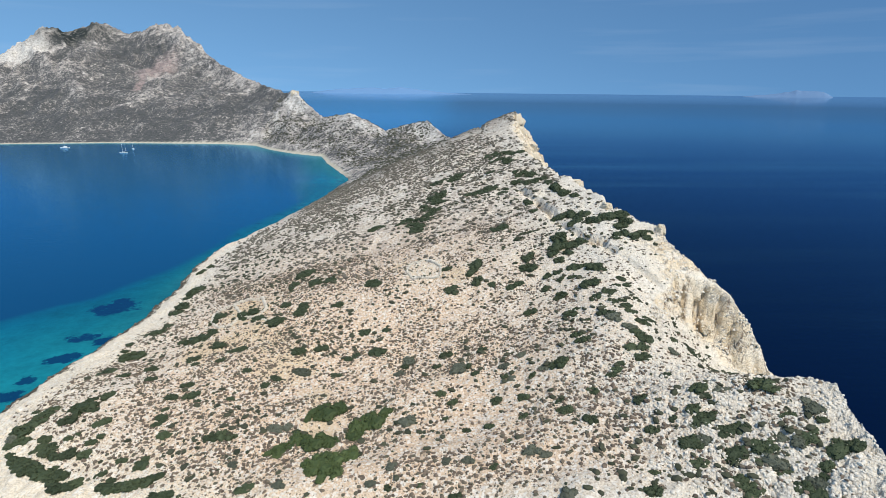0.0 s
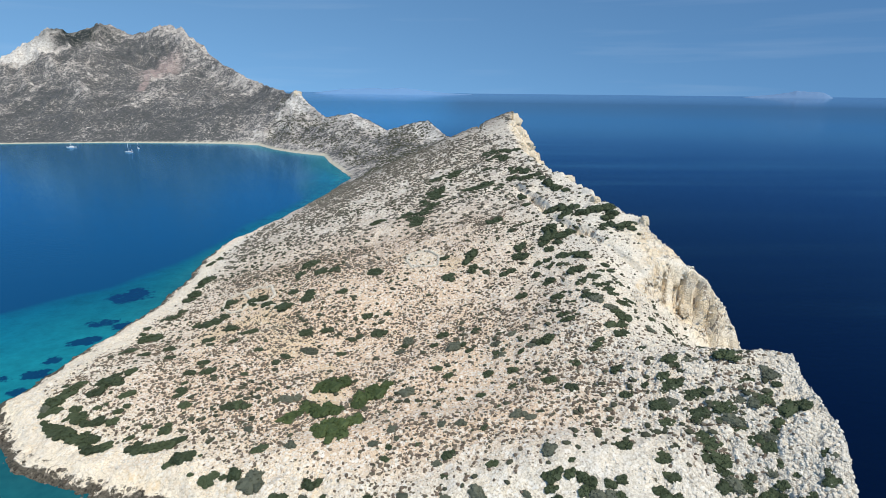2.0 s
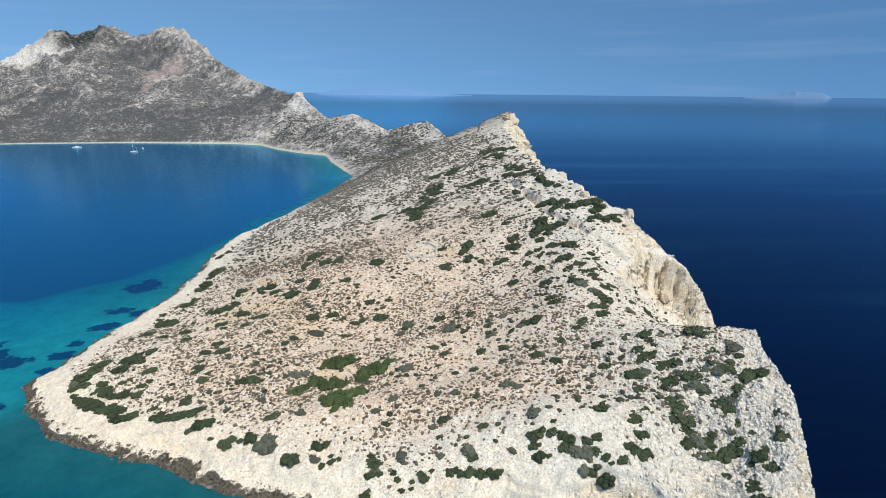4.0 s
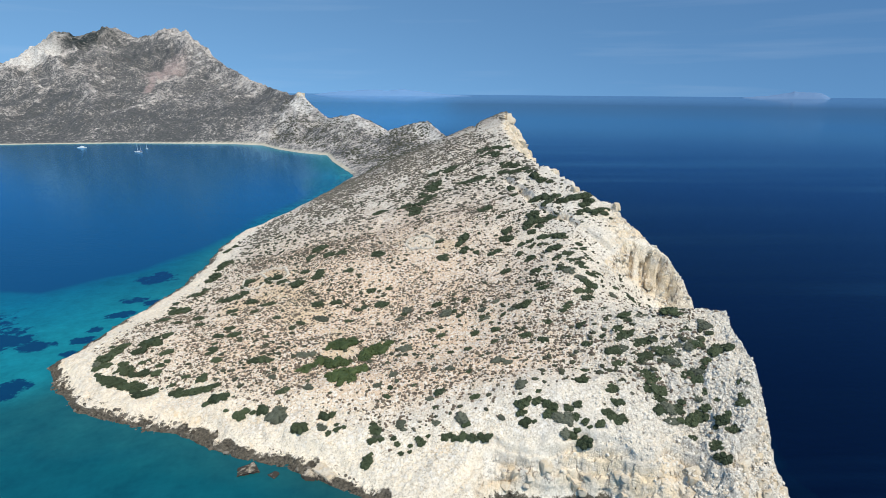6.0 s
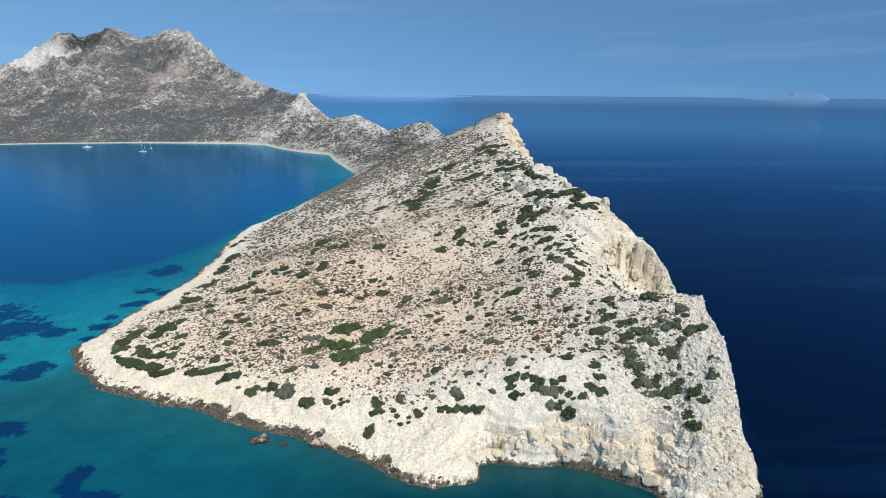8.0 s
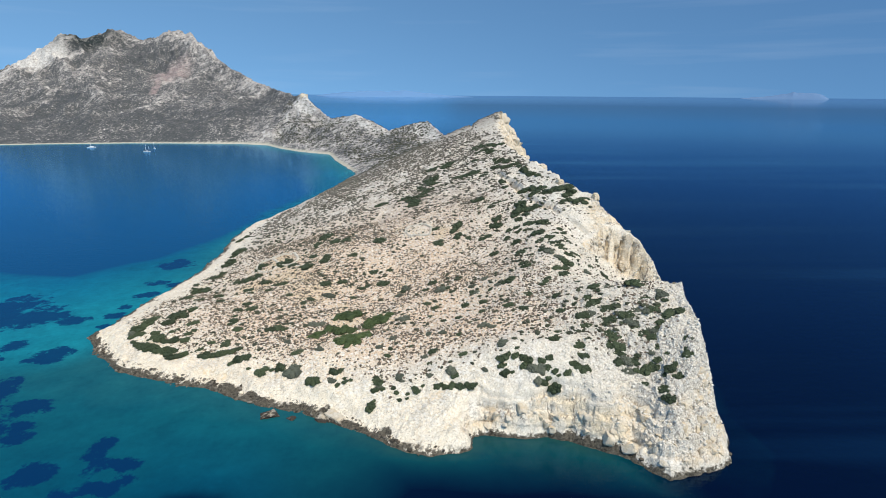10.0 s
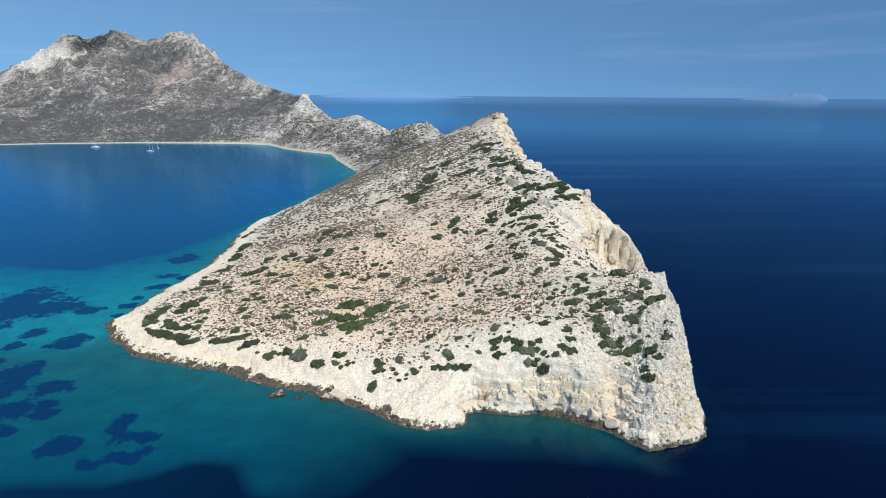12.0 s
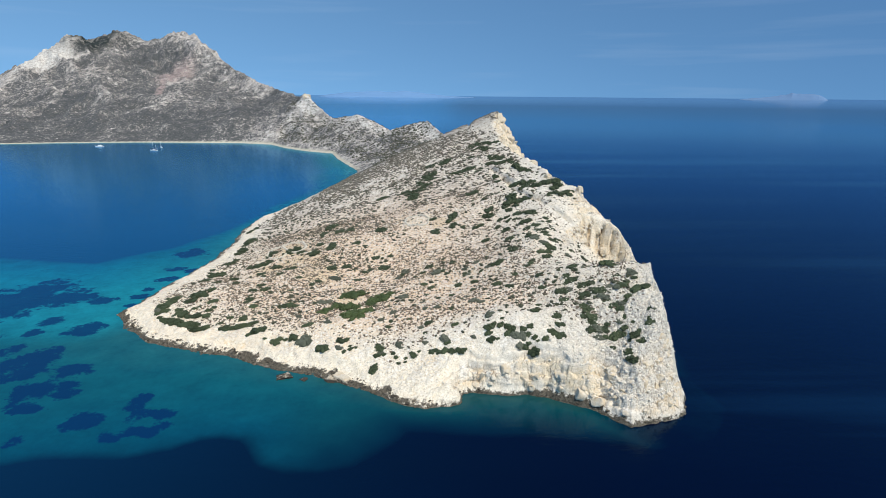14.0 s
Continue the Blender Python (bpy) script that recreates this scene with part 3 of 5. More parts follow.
# ---- ground and sea ----
def sheet(name, angles, radii, centre, height, keep, attrs, material):
    """A sheet of ground over rays and rings about a centre in the plan, finer near it."""
    a, r = np.meshgrid(angles, radii)
    x, y = centre[0] + r * np.sin(a), centre[1] + r * np.cos(a)
    z, fields = height(x, y)
    x, y = x + fields.get("dx", 0), y + fields.get("dy", 0)
    rows, cols = x.shape
    index = np.arange(rows * cols).reshape(rows, cols)
    quads = np.stack([index[:-1, :-1], index[:-1, 1:], index[1:, 1:], index[1:, :-1]], -1).reshape(-1, 4)
    if keep is not None:
        ok = keep(z).ravel()
        quads = quads[ok[quads].any(1)]
    used = np.unique(quads)
    back = np.zeros(rows * cols, int)
    back[used] = np.arange(len(used))
    verts = np.stack([x.ravel()[used], y.ravel()[used], z.ravel()[used]], -1)
    faces = back[quads]
    me = bpy.data.meshes.new(name)
    me.vertices.add(len(verts))
    me.vertices.foreach_set("co", verts.ravel())
    me.loops.add(faces.size)
    me.loops.foreach_set("vertex_index", faces.ravel())
    me.polygons.add(len(faces))
    me.polygons.foreach_set("loop_start", np.arange(0, faces.size, 4))
    hard = fields["hard"].ravel()[used] if "hard" in fields else np.zeros(len(verts))
    me.polygons.foreach_set("use_smooth", hard[faces].mean(1) < 0.4)
    me.update(calc_edges=True)
    for key in attrs:
        layer = me.attributes.new(key, "FLOAT", "POINT")
        layer.data.foreach_set("value", fields[key].ravel()[used].astype(np.float32))
    me.materials.append(material)
    return new(name, me)


EARTH = [(-31, 229, 6), (-64, 286, 8), (9, 301, 4), (-14, 320, 3.5), (-80, 277, 8), (-72, 285, 6), (-34, 244, 4), (-74, 307, 10), (-48, 262, 10), (-56, 275, 9)]


def land_fields(x, y):
    z, d, cliff, u = land(x, y)
    # bare rock falls away a little unevenly: push by the slope of the fine form
    spur = smooth(56, 66, x) * smooth(186, 178, y) * smooth(1, 4, d)
    cliff = cliff * (1 - 0.8 * spur)
    rocky = smooth(34, 62, x) * smooth(240, 205, y)
    soil = smooth(-0.1, 0.35, u) * smooth(0.95, 0.6, u) * smooth(182, 205, y) * smooth(420, 300, y)
    scrub = smooth(3, 14, d) * (0.35 + 0.65 * smooth(0.95, 0.5, u))
    far = smooth(470, 640, y + 0.2 * (40 - x))
    ds, zs = spine_at(x, y)
    white = smooth(150, 70, np.hypot(x + 1195, y - 1900) + 30 * fbm(x, y, 60, 3, 101))
    knob = smooth(75, 10, np.hypot(x + 250, y - 1228))
    scree = np.maximum(smooth(75, 20, np.hypot((x + 735) * 1.2, (y - 1730) * 0.6)), smooth(14, 4, np.abs(x + 735 + 0.25 * (y - 1650))) * smooth(1500, 1540, y) * smooth(1700, 1650, y))
    heath = smooth(12, 26, d) * smooth(280, 350, y) * (0.45 + 0.55 * smooth(70, 20, x - 0.1 * (y - 320)))
    hills = 0.58 * smooth(1300, 1180, y) * smooth(620, 700, y) * smooth(-420, -330, x) + 0.48 * smooth(52, 8, ds) * smooth(1260, 1450, y)
    bare = np.clip(hills + 1.2 * white + 0.5 * knob +  0.32 * smooth(34, 6, ds) * smooth(1500, 900, y), 0, 1.4)
    far = far * (1 - 0.85 * cliff)
    tide = smooth(8, 20, x) * smooth(182, 172, y) * np.clip(0.35 + 0.75 * fbm(x, y, 11, 3, 95) + 0.5 * smooth(46, 54, x) - 0.55 * smooth(60, 72, x), 0, 1.4)
    dark_flank = (0.9 + 0.5 * fbm(x, y, 40, 4, 97)) * smooth(80, 30, np.hypot(0.62 * (x + 1085) - 0.3 * (y - 1960), 0.75 * (y - 1960)))
    beach = smooth(6.5, 3, d) * smooth(720, 800, y)
    # low dark reef round the western tip, and bare ochre earth
    reef = smooth(4.5, 2.0, d + 1.8 * fbm(x, y, 5, 4, 90)) * smooth(30, -30, x) * (0.3 + 0.4 * smooth(460, 420, y) + 0.3 * smooth(270, 240, y))
    ochre = np.maximum(smooth(395, 430, y), smooth(22, 38, x) * smooth(66, 54, x) * smooth(186, 172, y)) * cliff
    ochre = np.maximum(ochre, 0.7 * cliff * smooth(62, 70, x) * smooth(250, 258, y) * smooth(305, 290, y))
    cream = np.maximum(smooth(34, 12, d) * smooth(45, 5, x) * smooth(420, 300, y), smooth(20, 10, d) * smooth(-40, -70, x) * smooth(700, 600, y))
    cream = np.maximum(cream, np.exp(-(((x + 3) / 9) ** 2 + ((y - 312) / 11) ** 2) ** 2))      # bare ground inside the stone ring
    earth = 0.0
    for ex, ey, er in EARTH:
        earth = np.maximum(earth, np.exp(-(((x - ex) ** 2 + (0.8 * (y - ey)) ** 2) / er ** 2) ** 2))
    dx, dy = crag(x, y, z, cliff)
    return z, {"dx": dx, "dy": dy, "hard": np.maximum(rocky * (1 - cliff), cliff * smooth(300, 330, y)) * smooth(640, 560, y), "reef": reef, "dark_flank": dark_flank, "rib": np.clip(ridged(x + 0.35 * y, y * 0.6, 170, 5, 11), -1, 1.5) * smooth(1250, 1450, y), "scree": scree, "tide": tide, "earth": earth, "soil": soil, "scrub": scrub, "cliff": cliff, "far": far, "bare": bare, "beach": beach, "wet": smooth(720, 640, y), "rocky": rocky, "ochre": ochre, "heath": heath, "cream": cream, "spur": spur}


def radii_from(first, last, step0, growth, fine_bands=()):
    out, r = [], first
    while r < last:
        out.append(r)
        r += (step0 + growth * (r - first)) * (0.4 if any(low < r < high for low, high in fine_bands) else 1)
    return np.array(out + [last])


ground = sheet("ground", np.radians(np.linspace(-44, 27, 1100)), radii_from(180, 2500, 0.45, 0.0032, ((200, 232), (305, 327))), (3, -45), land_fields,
               lambda z: z > -1.5, ("soil", "scrub", "cliff", "far", "bare", "beach", "wet", "reef", "earth", "dark_flank", "rocky", "scree", "tide", "ochre", "heath", "cream", "spur", "rib"), GROUND)
tagged(ground, "pale limestone headland and scrubby mountain rising from the sea", "ground", kind="structure")


# beds of seagrass: x, y and the two half-widths
WEED_BEDS = [(-192, 260, 21, 34), (-172, 263, 14, 15), (-153, 258, 8, 6), (-161, 232, 6, 6), (-142, 223, 9, 7), (-161, 220, 5, 4), (-140, 228, 6, 5),
             (-145, 190, 12, 15), (-141, 201, 5, 8), (-124, 187, 8, 7), (-129, 173, 9, 8), (-120, 177, 5, 5), (-158, 204, 6, 6)]
WEED_BEDS += [(-117, 170, 6, 4), (-124, 161, 8, 4), (-115, 144, 4, 3.5), (-102, 154, 7, 6), (-91, 167, 4, 4), (-87, 157, 4, 4.5), (-79, 157, 5, 4.5), (-77, 152, 4, 3.5), (-90, 162, 3.5, 4), (-82, 158, 4, 3), (-79, 148, 4, 3),
              (-83, 149, 5, 3), (-89, 146, 4.5, 3.5), (-137, 252, 4, 3.5), (-138, 264, 6, 4.5), (-137, 291, 7, 5), (-130, 306, 6, 5), (-140, 310, 7, 5), (-144, 343, 12, 11), (-139, 276, 4, 5)]
# rim of the shallow shelf
SHELF = np.array([(-400, 118), (-130, 130), (-113, 136), (-103, 139), (-91, 140), (-80, 139), (-70, 142), (-64, 147), (-57, 148), (-49, 147), (-44, 141), (-40, 135), (-34, 132),
                  (-26, 131), (-18, 134), (-9, 143), (-4, 150), (6, 149), (19, 147), (36, 147), (52, 144), (67, 140), (86, 145), (96, 160), (60, 400), (-60, 520), (-124, 480),
                  (-136, 439), (-144, 397), (-153, 375), (-159, 351), (-171, 343), (-190, 316), (-260, 330), (-400, 360)], float)


def sea_level(x, y):
    """The far sea rises to the eye's level, so that its rim is the horizon."""
    return 96.4 * np.clip((np.hypot(x, y - 50) - 2600) / 2250, 0, 1) ** 1.6


def sea_fields(x, y):
    d = -shore_distance(x, y)
    width = np.interp(y, [300, 400, 600, 700, 1000], [46, 17, 13, 42, 26])
    shelf = shore_distance(x, y, SHELF)
    depth = np.where(shelf > 0, np.clip(d, 0, None) / np.maximum(np.clip(d, 0, None) + shelf, 0.1), 1 - shelf / 10)
    depth = depth + (np.clip(d / width, -0.2, 3) - depth) * smooth(430, 500, y)
    depth = np.maximum(depth, 1.25 * smooth(46, 74, x))
    xr = np.interp(y, CREST[:, 0], CREST[:, 1])
    depth = np.clip(np.where((x > xr + 4) & (y > 180), 1.1 + d / 20, depth), -0.2, 3)
    weed = np.zeros(x.shape)
    for bx, by, rx, ry in WEED_BEDS:
        weed = np.maximum(weed, np.exp(-(((x - bx) / rx) ** 2 + ((y - by) / ry) ** 2) ** 1.5))
    weed = np.maximum(weed, 0.6 * smooth(0.5, 0.85, fbm(x, y * 1.5, 20, 3, 99)) * smooth(-134, -150, x) * smooth(7, 12, d) * smooth(330, 290, y))
    sand = np.maximum(smooth(-100, -140, x - 0.2 * (y - 240)) * smooth(190, 235, y) * (1 - 0.4 * smooth(280, 350, y)), 0.30 * smooth(8, -60, x))
    sand = np.maximum(sand, smooth(620, 740, y))
    # first two masks grow with distance, for painted haze and stilled ripples
    return sea_level(x, y), {"offing_haze": smooth(1900, 4800, np.hypot(x, y - 50)) ** 1.3, "calm": smooth(500, 1900, np.hypot(x, y - 50)), "crisp": smooth(-22, -50, x), "depth": depth, "weed": weed, "bay": smooth(60, -160, x - 0.06 * (y - 300)) * (0.20 * smooth(40, 110, y) + 0.42 * smooth(140, 300, y) + 0.38 * smooth(280, 650, y)), "sand": sand}


sea = sheet("sea", np.radians(np.linspace(-180, 180, 640)), radii_from(0.5, 4850, 1.1, 0.017, ((75, 340),)), (0, 50), sea_fields, None, ("depth", "weed", "sand", "bay", "crisp", "calm", "offing_haze"), SEA)
tagged(sea, "deep blue sea, turquoise over the shallow sandy shelf", "sea", kind="structure")


# ---- shrubs ----
import functools

SHRUBS_A = [(37.7, 172.9, 0.8), (38.9, 172.6, 1.7), (64.7, 170.8, 0.9), (68.8, 167.1, 1.5), (69.1, 163.9, 1.7), (71.0, 171.6, 0.9), (72.0, 172.1,
    1.6), (72.7, 170.2, 0.7), (73.3, 172.6, 1.2), (74.3, 169.5, 1.2), (77.6, 173.6, 1.6), (-16.1, 178.1, 1.2), (-15.7, 179.3, 1.6), (-15.0, 180.5,
    0.9), (-14.9, 184.1, 1.4), (-13.7, 185.3, 1.4), (-12.4, 184.0, 1.0), (-9.1, 183.7, 0.9), (-8.0, 182.1, 0.9), (-7.0, 179.4, 0.9), (-6.6, 185.7,
    1.0), (-4.7, 179.6, 0.7), (-4.5, 181.2, 0.7), (-2.7, 182.3, 0.9), (-1.5, 180.8, 1.2), (0.1, 182.5, 0.7), (2.3, 185.6, 1.0), (4.4, 181.2, 1.4),
    (5.6, 181.3, 1.2), (7.2, 180.4, 1.5), (9.0, 184.9, 1.9), (9.3, 179.7, 1.7)]
SHRUBS_B = [(10.1, 183.3, 1.4), (11.5, 178.8, 1.7), (14.1, 178.5, 1.5), (15.7, 178.6, 1.0), (19.2, 181.9, 1.0), (23.8, 184.0, 1.0), (24.4, 181.7,
    1.4), (25.1, 179.4, 1.7), (25.4, 183.6, 2.0), (27.3, 179.0, 0.8), (28.6, 183.3, 1.4), (31.0, 182.6, 1.5), (31.3, 179.6, 1.7), (32.4, 181.3, 1.5),
    (33.5, 178.0, 1.8), (34.4, 174.3, 1.3), (35.7, 177.2, 1.8), (36.1, 174.3, 1.5), (36.2, 179.8, 1.3), (37.3, 174.4, 1.0), (37.7, 177.1, 1.5), (38.6,
    179.9, 1.2), (39.3, 175.4, 1.0), (40.3, 174.2, 0.8), (42.9, 174.1, 1.3), (45.2, 177.2, 1.3), (46.5, 175.8, 1.7), (47.3, 174.6, 1.2), (47.5, 183.3,
    1.0), (47.9, 180.2, 1.0), (48.5, 175.6, 1.5), (49.0, 179.5, 1.5)]
SHRUBS_C = [(49.1, 184.5, 1.7), (58.7, 184.5, 1.8), (59.1, 177.9, 1.6), (59.9, 181.5, 1.2), (60.7, 180.3, 1.2), (60.8, 183.2, 1.8), (61.8, 178.5,
    1.9), (61.8, 176.1, 1.6), (63.7, 177.9, 1.6), (63.8, 175.8, 1.2), (65.2, 179.1, 0.9), (65.3, 174.6, 0.9), (66.4, 175.5, 1.6), (68.5, 176.0, 1.9),
    (68.6, 184.7, 1.3), (68.7, 178.9, 1.2), (70.1, 183.1, 2.0), (70.4, 176.9, 1.1), (70.7, 180.1, 1.1), (71.4, 184.7, 1.8), (73.1, 177.4, 0.7), (73.4,
    185.7, 1.6), (78.0, 175.2, 0.9), (79.1, 178.1, 1.1), (79.8, 177.0, 0.7), (-35.9, 191.2, 2.4), (-29.5, 194.9, 2.0), (-27.7, 188.8, 1.1), (-27.5,
    195.5, 1.3), (-25.2, 191.5, 0.9), (-25.1, 189.5, 1.1), (-23.2, 190.0, 0.7)]
SHRUBS_D = [(-14.9, 189.4, 1.1), (-14.1, 186.9, 2.1), (-7.5, 187.4, 1.6), (2.4, 191.5, 1.1), (3.3, 196.8, 1.8), (13.2, 190.8, 1.4), (25.4, 189.8,
    1.8), (29.5, 186.0, 0.9), (41.4, 187.9, 1.8), (44.1, 193.4, 1.1), (52.8, 193.4, 1.6), (53.1, 198.0, 2.2), (55.7, 197.9, 1.3), (58.8, 188.8, 1.6),
    (59.9, 186.8, 2.0), (60.4, 194.3, 2.8), (64.2, 191.5, 1.3), (65.8, 193.8, 2.2), (66.2, 190.8, 2.2), (67.2, 188.9, 1.3), (69.6, 194.9, 1.5), (72.1,
    192.6, 1.3), (74.1, 193.4, 1.9), (74.3, 187.3, 1.5), (76.3, 194.7, 1.1), (78.6, 189.9, 2.6), (79.7, 197.5, 1.2), (81.0, 189.6, 1.7), (-66.5,
    205.6, 1.6), (-64.4, 206.8, 2.5), (-62.1, 206.8, 1.8), (-59.7, 201.7, 0.8)]
SHRUBS_E = [(-59.3, 207.5, 0.6), (-55.6, 200.1, 1.8), (-54.1, 201.4, 2.0), (-51.5, 200.6, 1.0), (-48.3, 200.6, 2.3), (-45.5, 207.0, 1.0), (-43.7,
    207.1, 2.0), (-36.0, 206.2, 1.4), (-11.7, 199.1, 1.1), (-11.0, 202.4, 0.9), (-4.0, 201.5, 0.9), (1.9, 206.6, 1.3), (6.8, 205.5, 1.5), (12.2,
    202.2, 1.1), (46.9, 203.4, 1.5), (51.7, 204.6, 1.0), (56.2, 204.8, 1.5), (57.5, 202.8, 2.5), (60.0, 207.5, 1.2), (60.5, 199.2, 1.7), (63.7, 199.4,
    1.5), (64.3, 209.2, 1.6), (64.6, 198.5, 0.9), (72.7, 207.7, 2.6), (73.8, 199.4, 1.5), (74.4, 206.1, 1.4), (79.5, 202.6, 1.0), (79.9, 200.5, 1.8),
    (-102.5, 221.4, 2.6), (-99.7, 220.1, 2.5), (-97.0, 219.0, 2.5), (-96.1, 221.9, 0.9)]
SHRUBS_F = [(-94.5, 218.3, 2.5), (-92.2, 218.5, 1.8), (-91.8, 214.5, 2.0), (-89.2, 214.7, 2.0), (-87.3, 215.5, 1.8), (-82.6, 218.0, 1.6), (-79.7,
    213.6, 2.0), (-79.7, 222.0, 1.6), (-79.2, 215.8, 1.3), (-76.7, 212.5, 2.4), (-73.5, 219.3, 2.2), (-73.3, 221.6, 1.3), (-72.4, 212.2, 2.3), (-69.9,
    212.8, 2.1), (-67.9, 214.4, 2.3), (-66.7, 215.1, 1.1), (-51.2, 218.4, 0.8), (-49.6, 215.9, 1.5), (7.6, 218.8, 1.2), (13.1, 218.5, 1.4), (16.4,
    210.0, 1.0), (22.0, 220.0, 1.4), (30.6, 220.4, 1.2), (31.2, 216.5, 2.2), (35.5, 210.8, 1.9), (38.9, 220.4, 1.6), (47.5, 212.5, 1.8), (55.7, 218.8,
    1.4), (59.5, 210.0, 1.8), (-115.2, 233.8, 2.5), (-113.9, 230.9, 1.7), (-111.6, 227.6, 1.5)]
SHRUBS_G = [(-111.2, 232.2, 2.2), (-108.7, 225.4, 2.2), (-105.6, 223.2, 2.4), (-105.2, 232.1, 1.9), (-105.2, 228.0, 1.2), (-104.1, 229.3, 1.9),
    (-100.9, 227.3, 2.4), (-98.4, 224.9, 1.6), (-98.0, 230.8, 1.2), (-96.4, 232.3, 1.0), (-95.2, 225.5, 2.1), (-91.0, 229.1, 1.4), (-90.8, 225.3,
    1.8), (-89.3, 230.6, 1.2), (-72.1, 229.5, 1.8), (-58.4, 226.5, 2.0), (-55.4, 226.9, 2.6), (-52.3, 226.8, 0.9), (-36.8, 227.1, 1.3), (-7.1, 226.8,
    2.3), (2.7, 226.0, 1.0), (4.8, 231.9, 1.7), (15.9, 229.3, 1.7), (23.1, 227.0, 2.1), (26.5, 233.7, 1.3), (32.3, 233.2, 1.5), (33.8, 233.5, 2.4),
    (44.4, 223.7, 1.4), (45.9, 224.9, 1.5), (47.5, 226.3, 1.0), (51.7, 231.2, 1.9), (53.4, 227.7, 1.7)]
SHRUBS_H = [(54.8, 231.1, 1.7), (63.5, 231.7, 1.5), (-116.3, 245.6, 1.3), (-113.9, 236.4, 3.0), (-112.6, 239.1, 3.0), (-112.0, 242.9, 2.8), (-111.2,
    245.8, 2.1), (-103.9, 243.3, 1.8), (-102.5, 238.5, 2.2), (-100.7, 243.5, 3.7), (-97.2, 242.1, 1.5), (-92.4, 235.0, 1.2), (-91.7, 236.4, 2.2),
    (-76.6, 241.0, 1.2), (-76.1, 234.2, 1.2), (-75.8, 236.8, 2.1), (-68.6, 243.8, 1.2), (-59.4, 244.2, 1.4), (-41.1, 239.5, 1.1), (1.7, 236.8, 1.5),
    (11.7, 242.9, 1.3), (19.7, 237.6, 1.1), (20.0, 242.2, 1.6), (25.1, 244.7, 1.6), (29.4, 234.4, 1.5), (40.2, 242.8, 1.6), (41.2, 238.7, 2.0), (51.5,
    245.3, 2.0), (54.3, 240.0, 1.8), (55.7, 237.8, 2.0), (56.9, 235.5, 2.0), (58.9, 243.3, 1.6)]
SHRUBS_I = [(67.1, 239.9, 1.4), (74.3, 244.0, 2.6), (-101.2, 247.3, 2.0), (-96.9, 249.0, 2.3), (-77.6, 247.3, 2.0), (-75.9, 254.1, 2.0), (-71.4,
    247.1, 2.4), (-51.2, 250.7, 1.4), (-48.6, 254.6, 1.9), (-30.7, 255.8, 1.9), (1.0, 251.7, 1.4), (4.1, 256.5, 2.1), (7.4, 246.9, 2.7), (10.1, 247.1,
    1.4), (14.5, 253.5, 1.6), (41.5, 254.6, 2.3), (43.6, 256.3, 1.2), (44.8, 248.3, 0.9), (50.0, 248.8, 2.1), (53.9, 254.3, 1.4), (56.9, 254.3, 1.2),
    (57.0, 251.6, 1.6), (57.4, 248.7, 1.6), (61.9, 257.4, 1.0), (61.9, 246.4, 1.4), (-108.5, 265.5, 1.6), (-106.7, 268.0, 3.0), (-99.8, 263.3, 1.9),
    (-92.4, 266.6, 2.1), (-89.0, 259.0, 1.8), (-78.8, 267.9, 1.3), (-70.3, 268.3, 1.6)]
SHRUBS_J = [(-59.0, 259.2, 1.5), (-45.0, 269.1, 2.5), (-41.4, 258.0, 2.7), (-27.5, 264.6, 1.7), (-25.1, 265.5, 1.5), (-18.6, 265.9, 2.7), (31.5,
    265.1, 1.9), (40.6, 266.8, 1.5), (41.9, 267.5, 2.0), (50.2, 258.5, 1.9), (50.3, 267.9, 2.5), (52.0, 266.8, 1.7), (54.5, 259.5, 1.7), (57.6, 262.6,
    1.2), (60.3, 266.2, 1.5), (61.2, 263.0, 1.2), (-80.5, 271.5, 2.4), (-69.4, 274.0, 1.3), (-66.5, 274.7, 2.4), (-37.3, 270.5, 2.0), (-23.8, 278.3,
    2.1), (-16.1, 277.9, 1.5), (38.2, 275.6, 1.8), (43.5, 277.6, 1.5), (46.9, 275.7, 1.5), (49.1, 281.6, 2.3), (52.0, 280.6, 1.8), (54.4, 276.5, 2.3),
    (56.1, 272.7, 1.5), (-113.7, 293.8, 1.5), (-112.6, 287.8, 1.5), (-106.3, 282.1, 4.3)]
SHRUBS_K = [(-92.1, 290.1, 1.7), (-87.6, 288.9, 3.1), (-84.5, 290.0, 3.4), (-60.8, 291.7, 1.4), (-57.0, 290.3, 2.8), (16.6, 292.7, 2.4), (21.6, 288.0,
    1.6), (27.7, 283.2, 2.1), (30.3, 283.6, 1.6), (35.0, 291.0, 2.7), (40.4, 282.4, 1.6), (43.7, 282.2, 1.6), (45.6, 288.6, 2.1), (49.7, 292.6, 2.4),
    (67.0, 293.7, 1.6), (74.7, 292.6, 3.0), (77.3, 289.6, 1.6), (-110.0, 301.7, 1.8), (-106.8, 302.4, 2.4), (-85.0, 302.9, 1.8), (-82.5, 294.5, 2.6),
    (-73.0, 302.4, 3.2), (-69.4, 302.9, 2.3), (-65.9, 296.3, 2.3), (-56.9, 303.8, 2.0), (-49.7, 294.8, 2.5), (-49.3, 300.3, 2.3), (-35.8, 296.9, 2.2),
    (15.1, 299.6, 2.5), (17.2, 303.4, 2.8), (35.9, 298.7, 2.5), (44.8, 295.1, 2.2)]
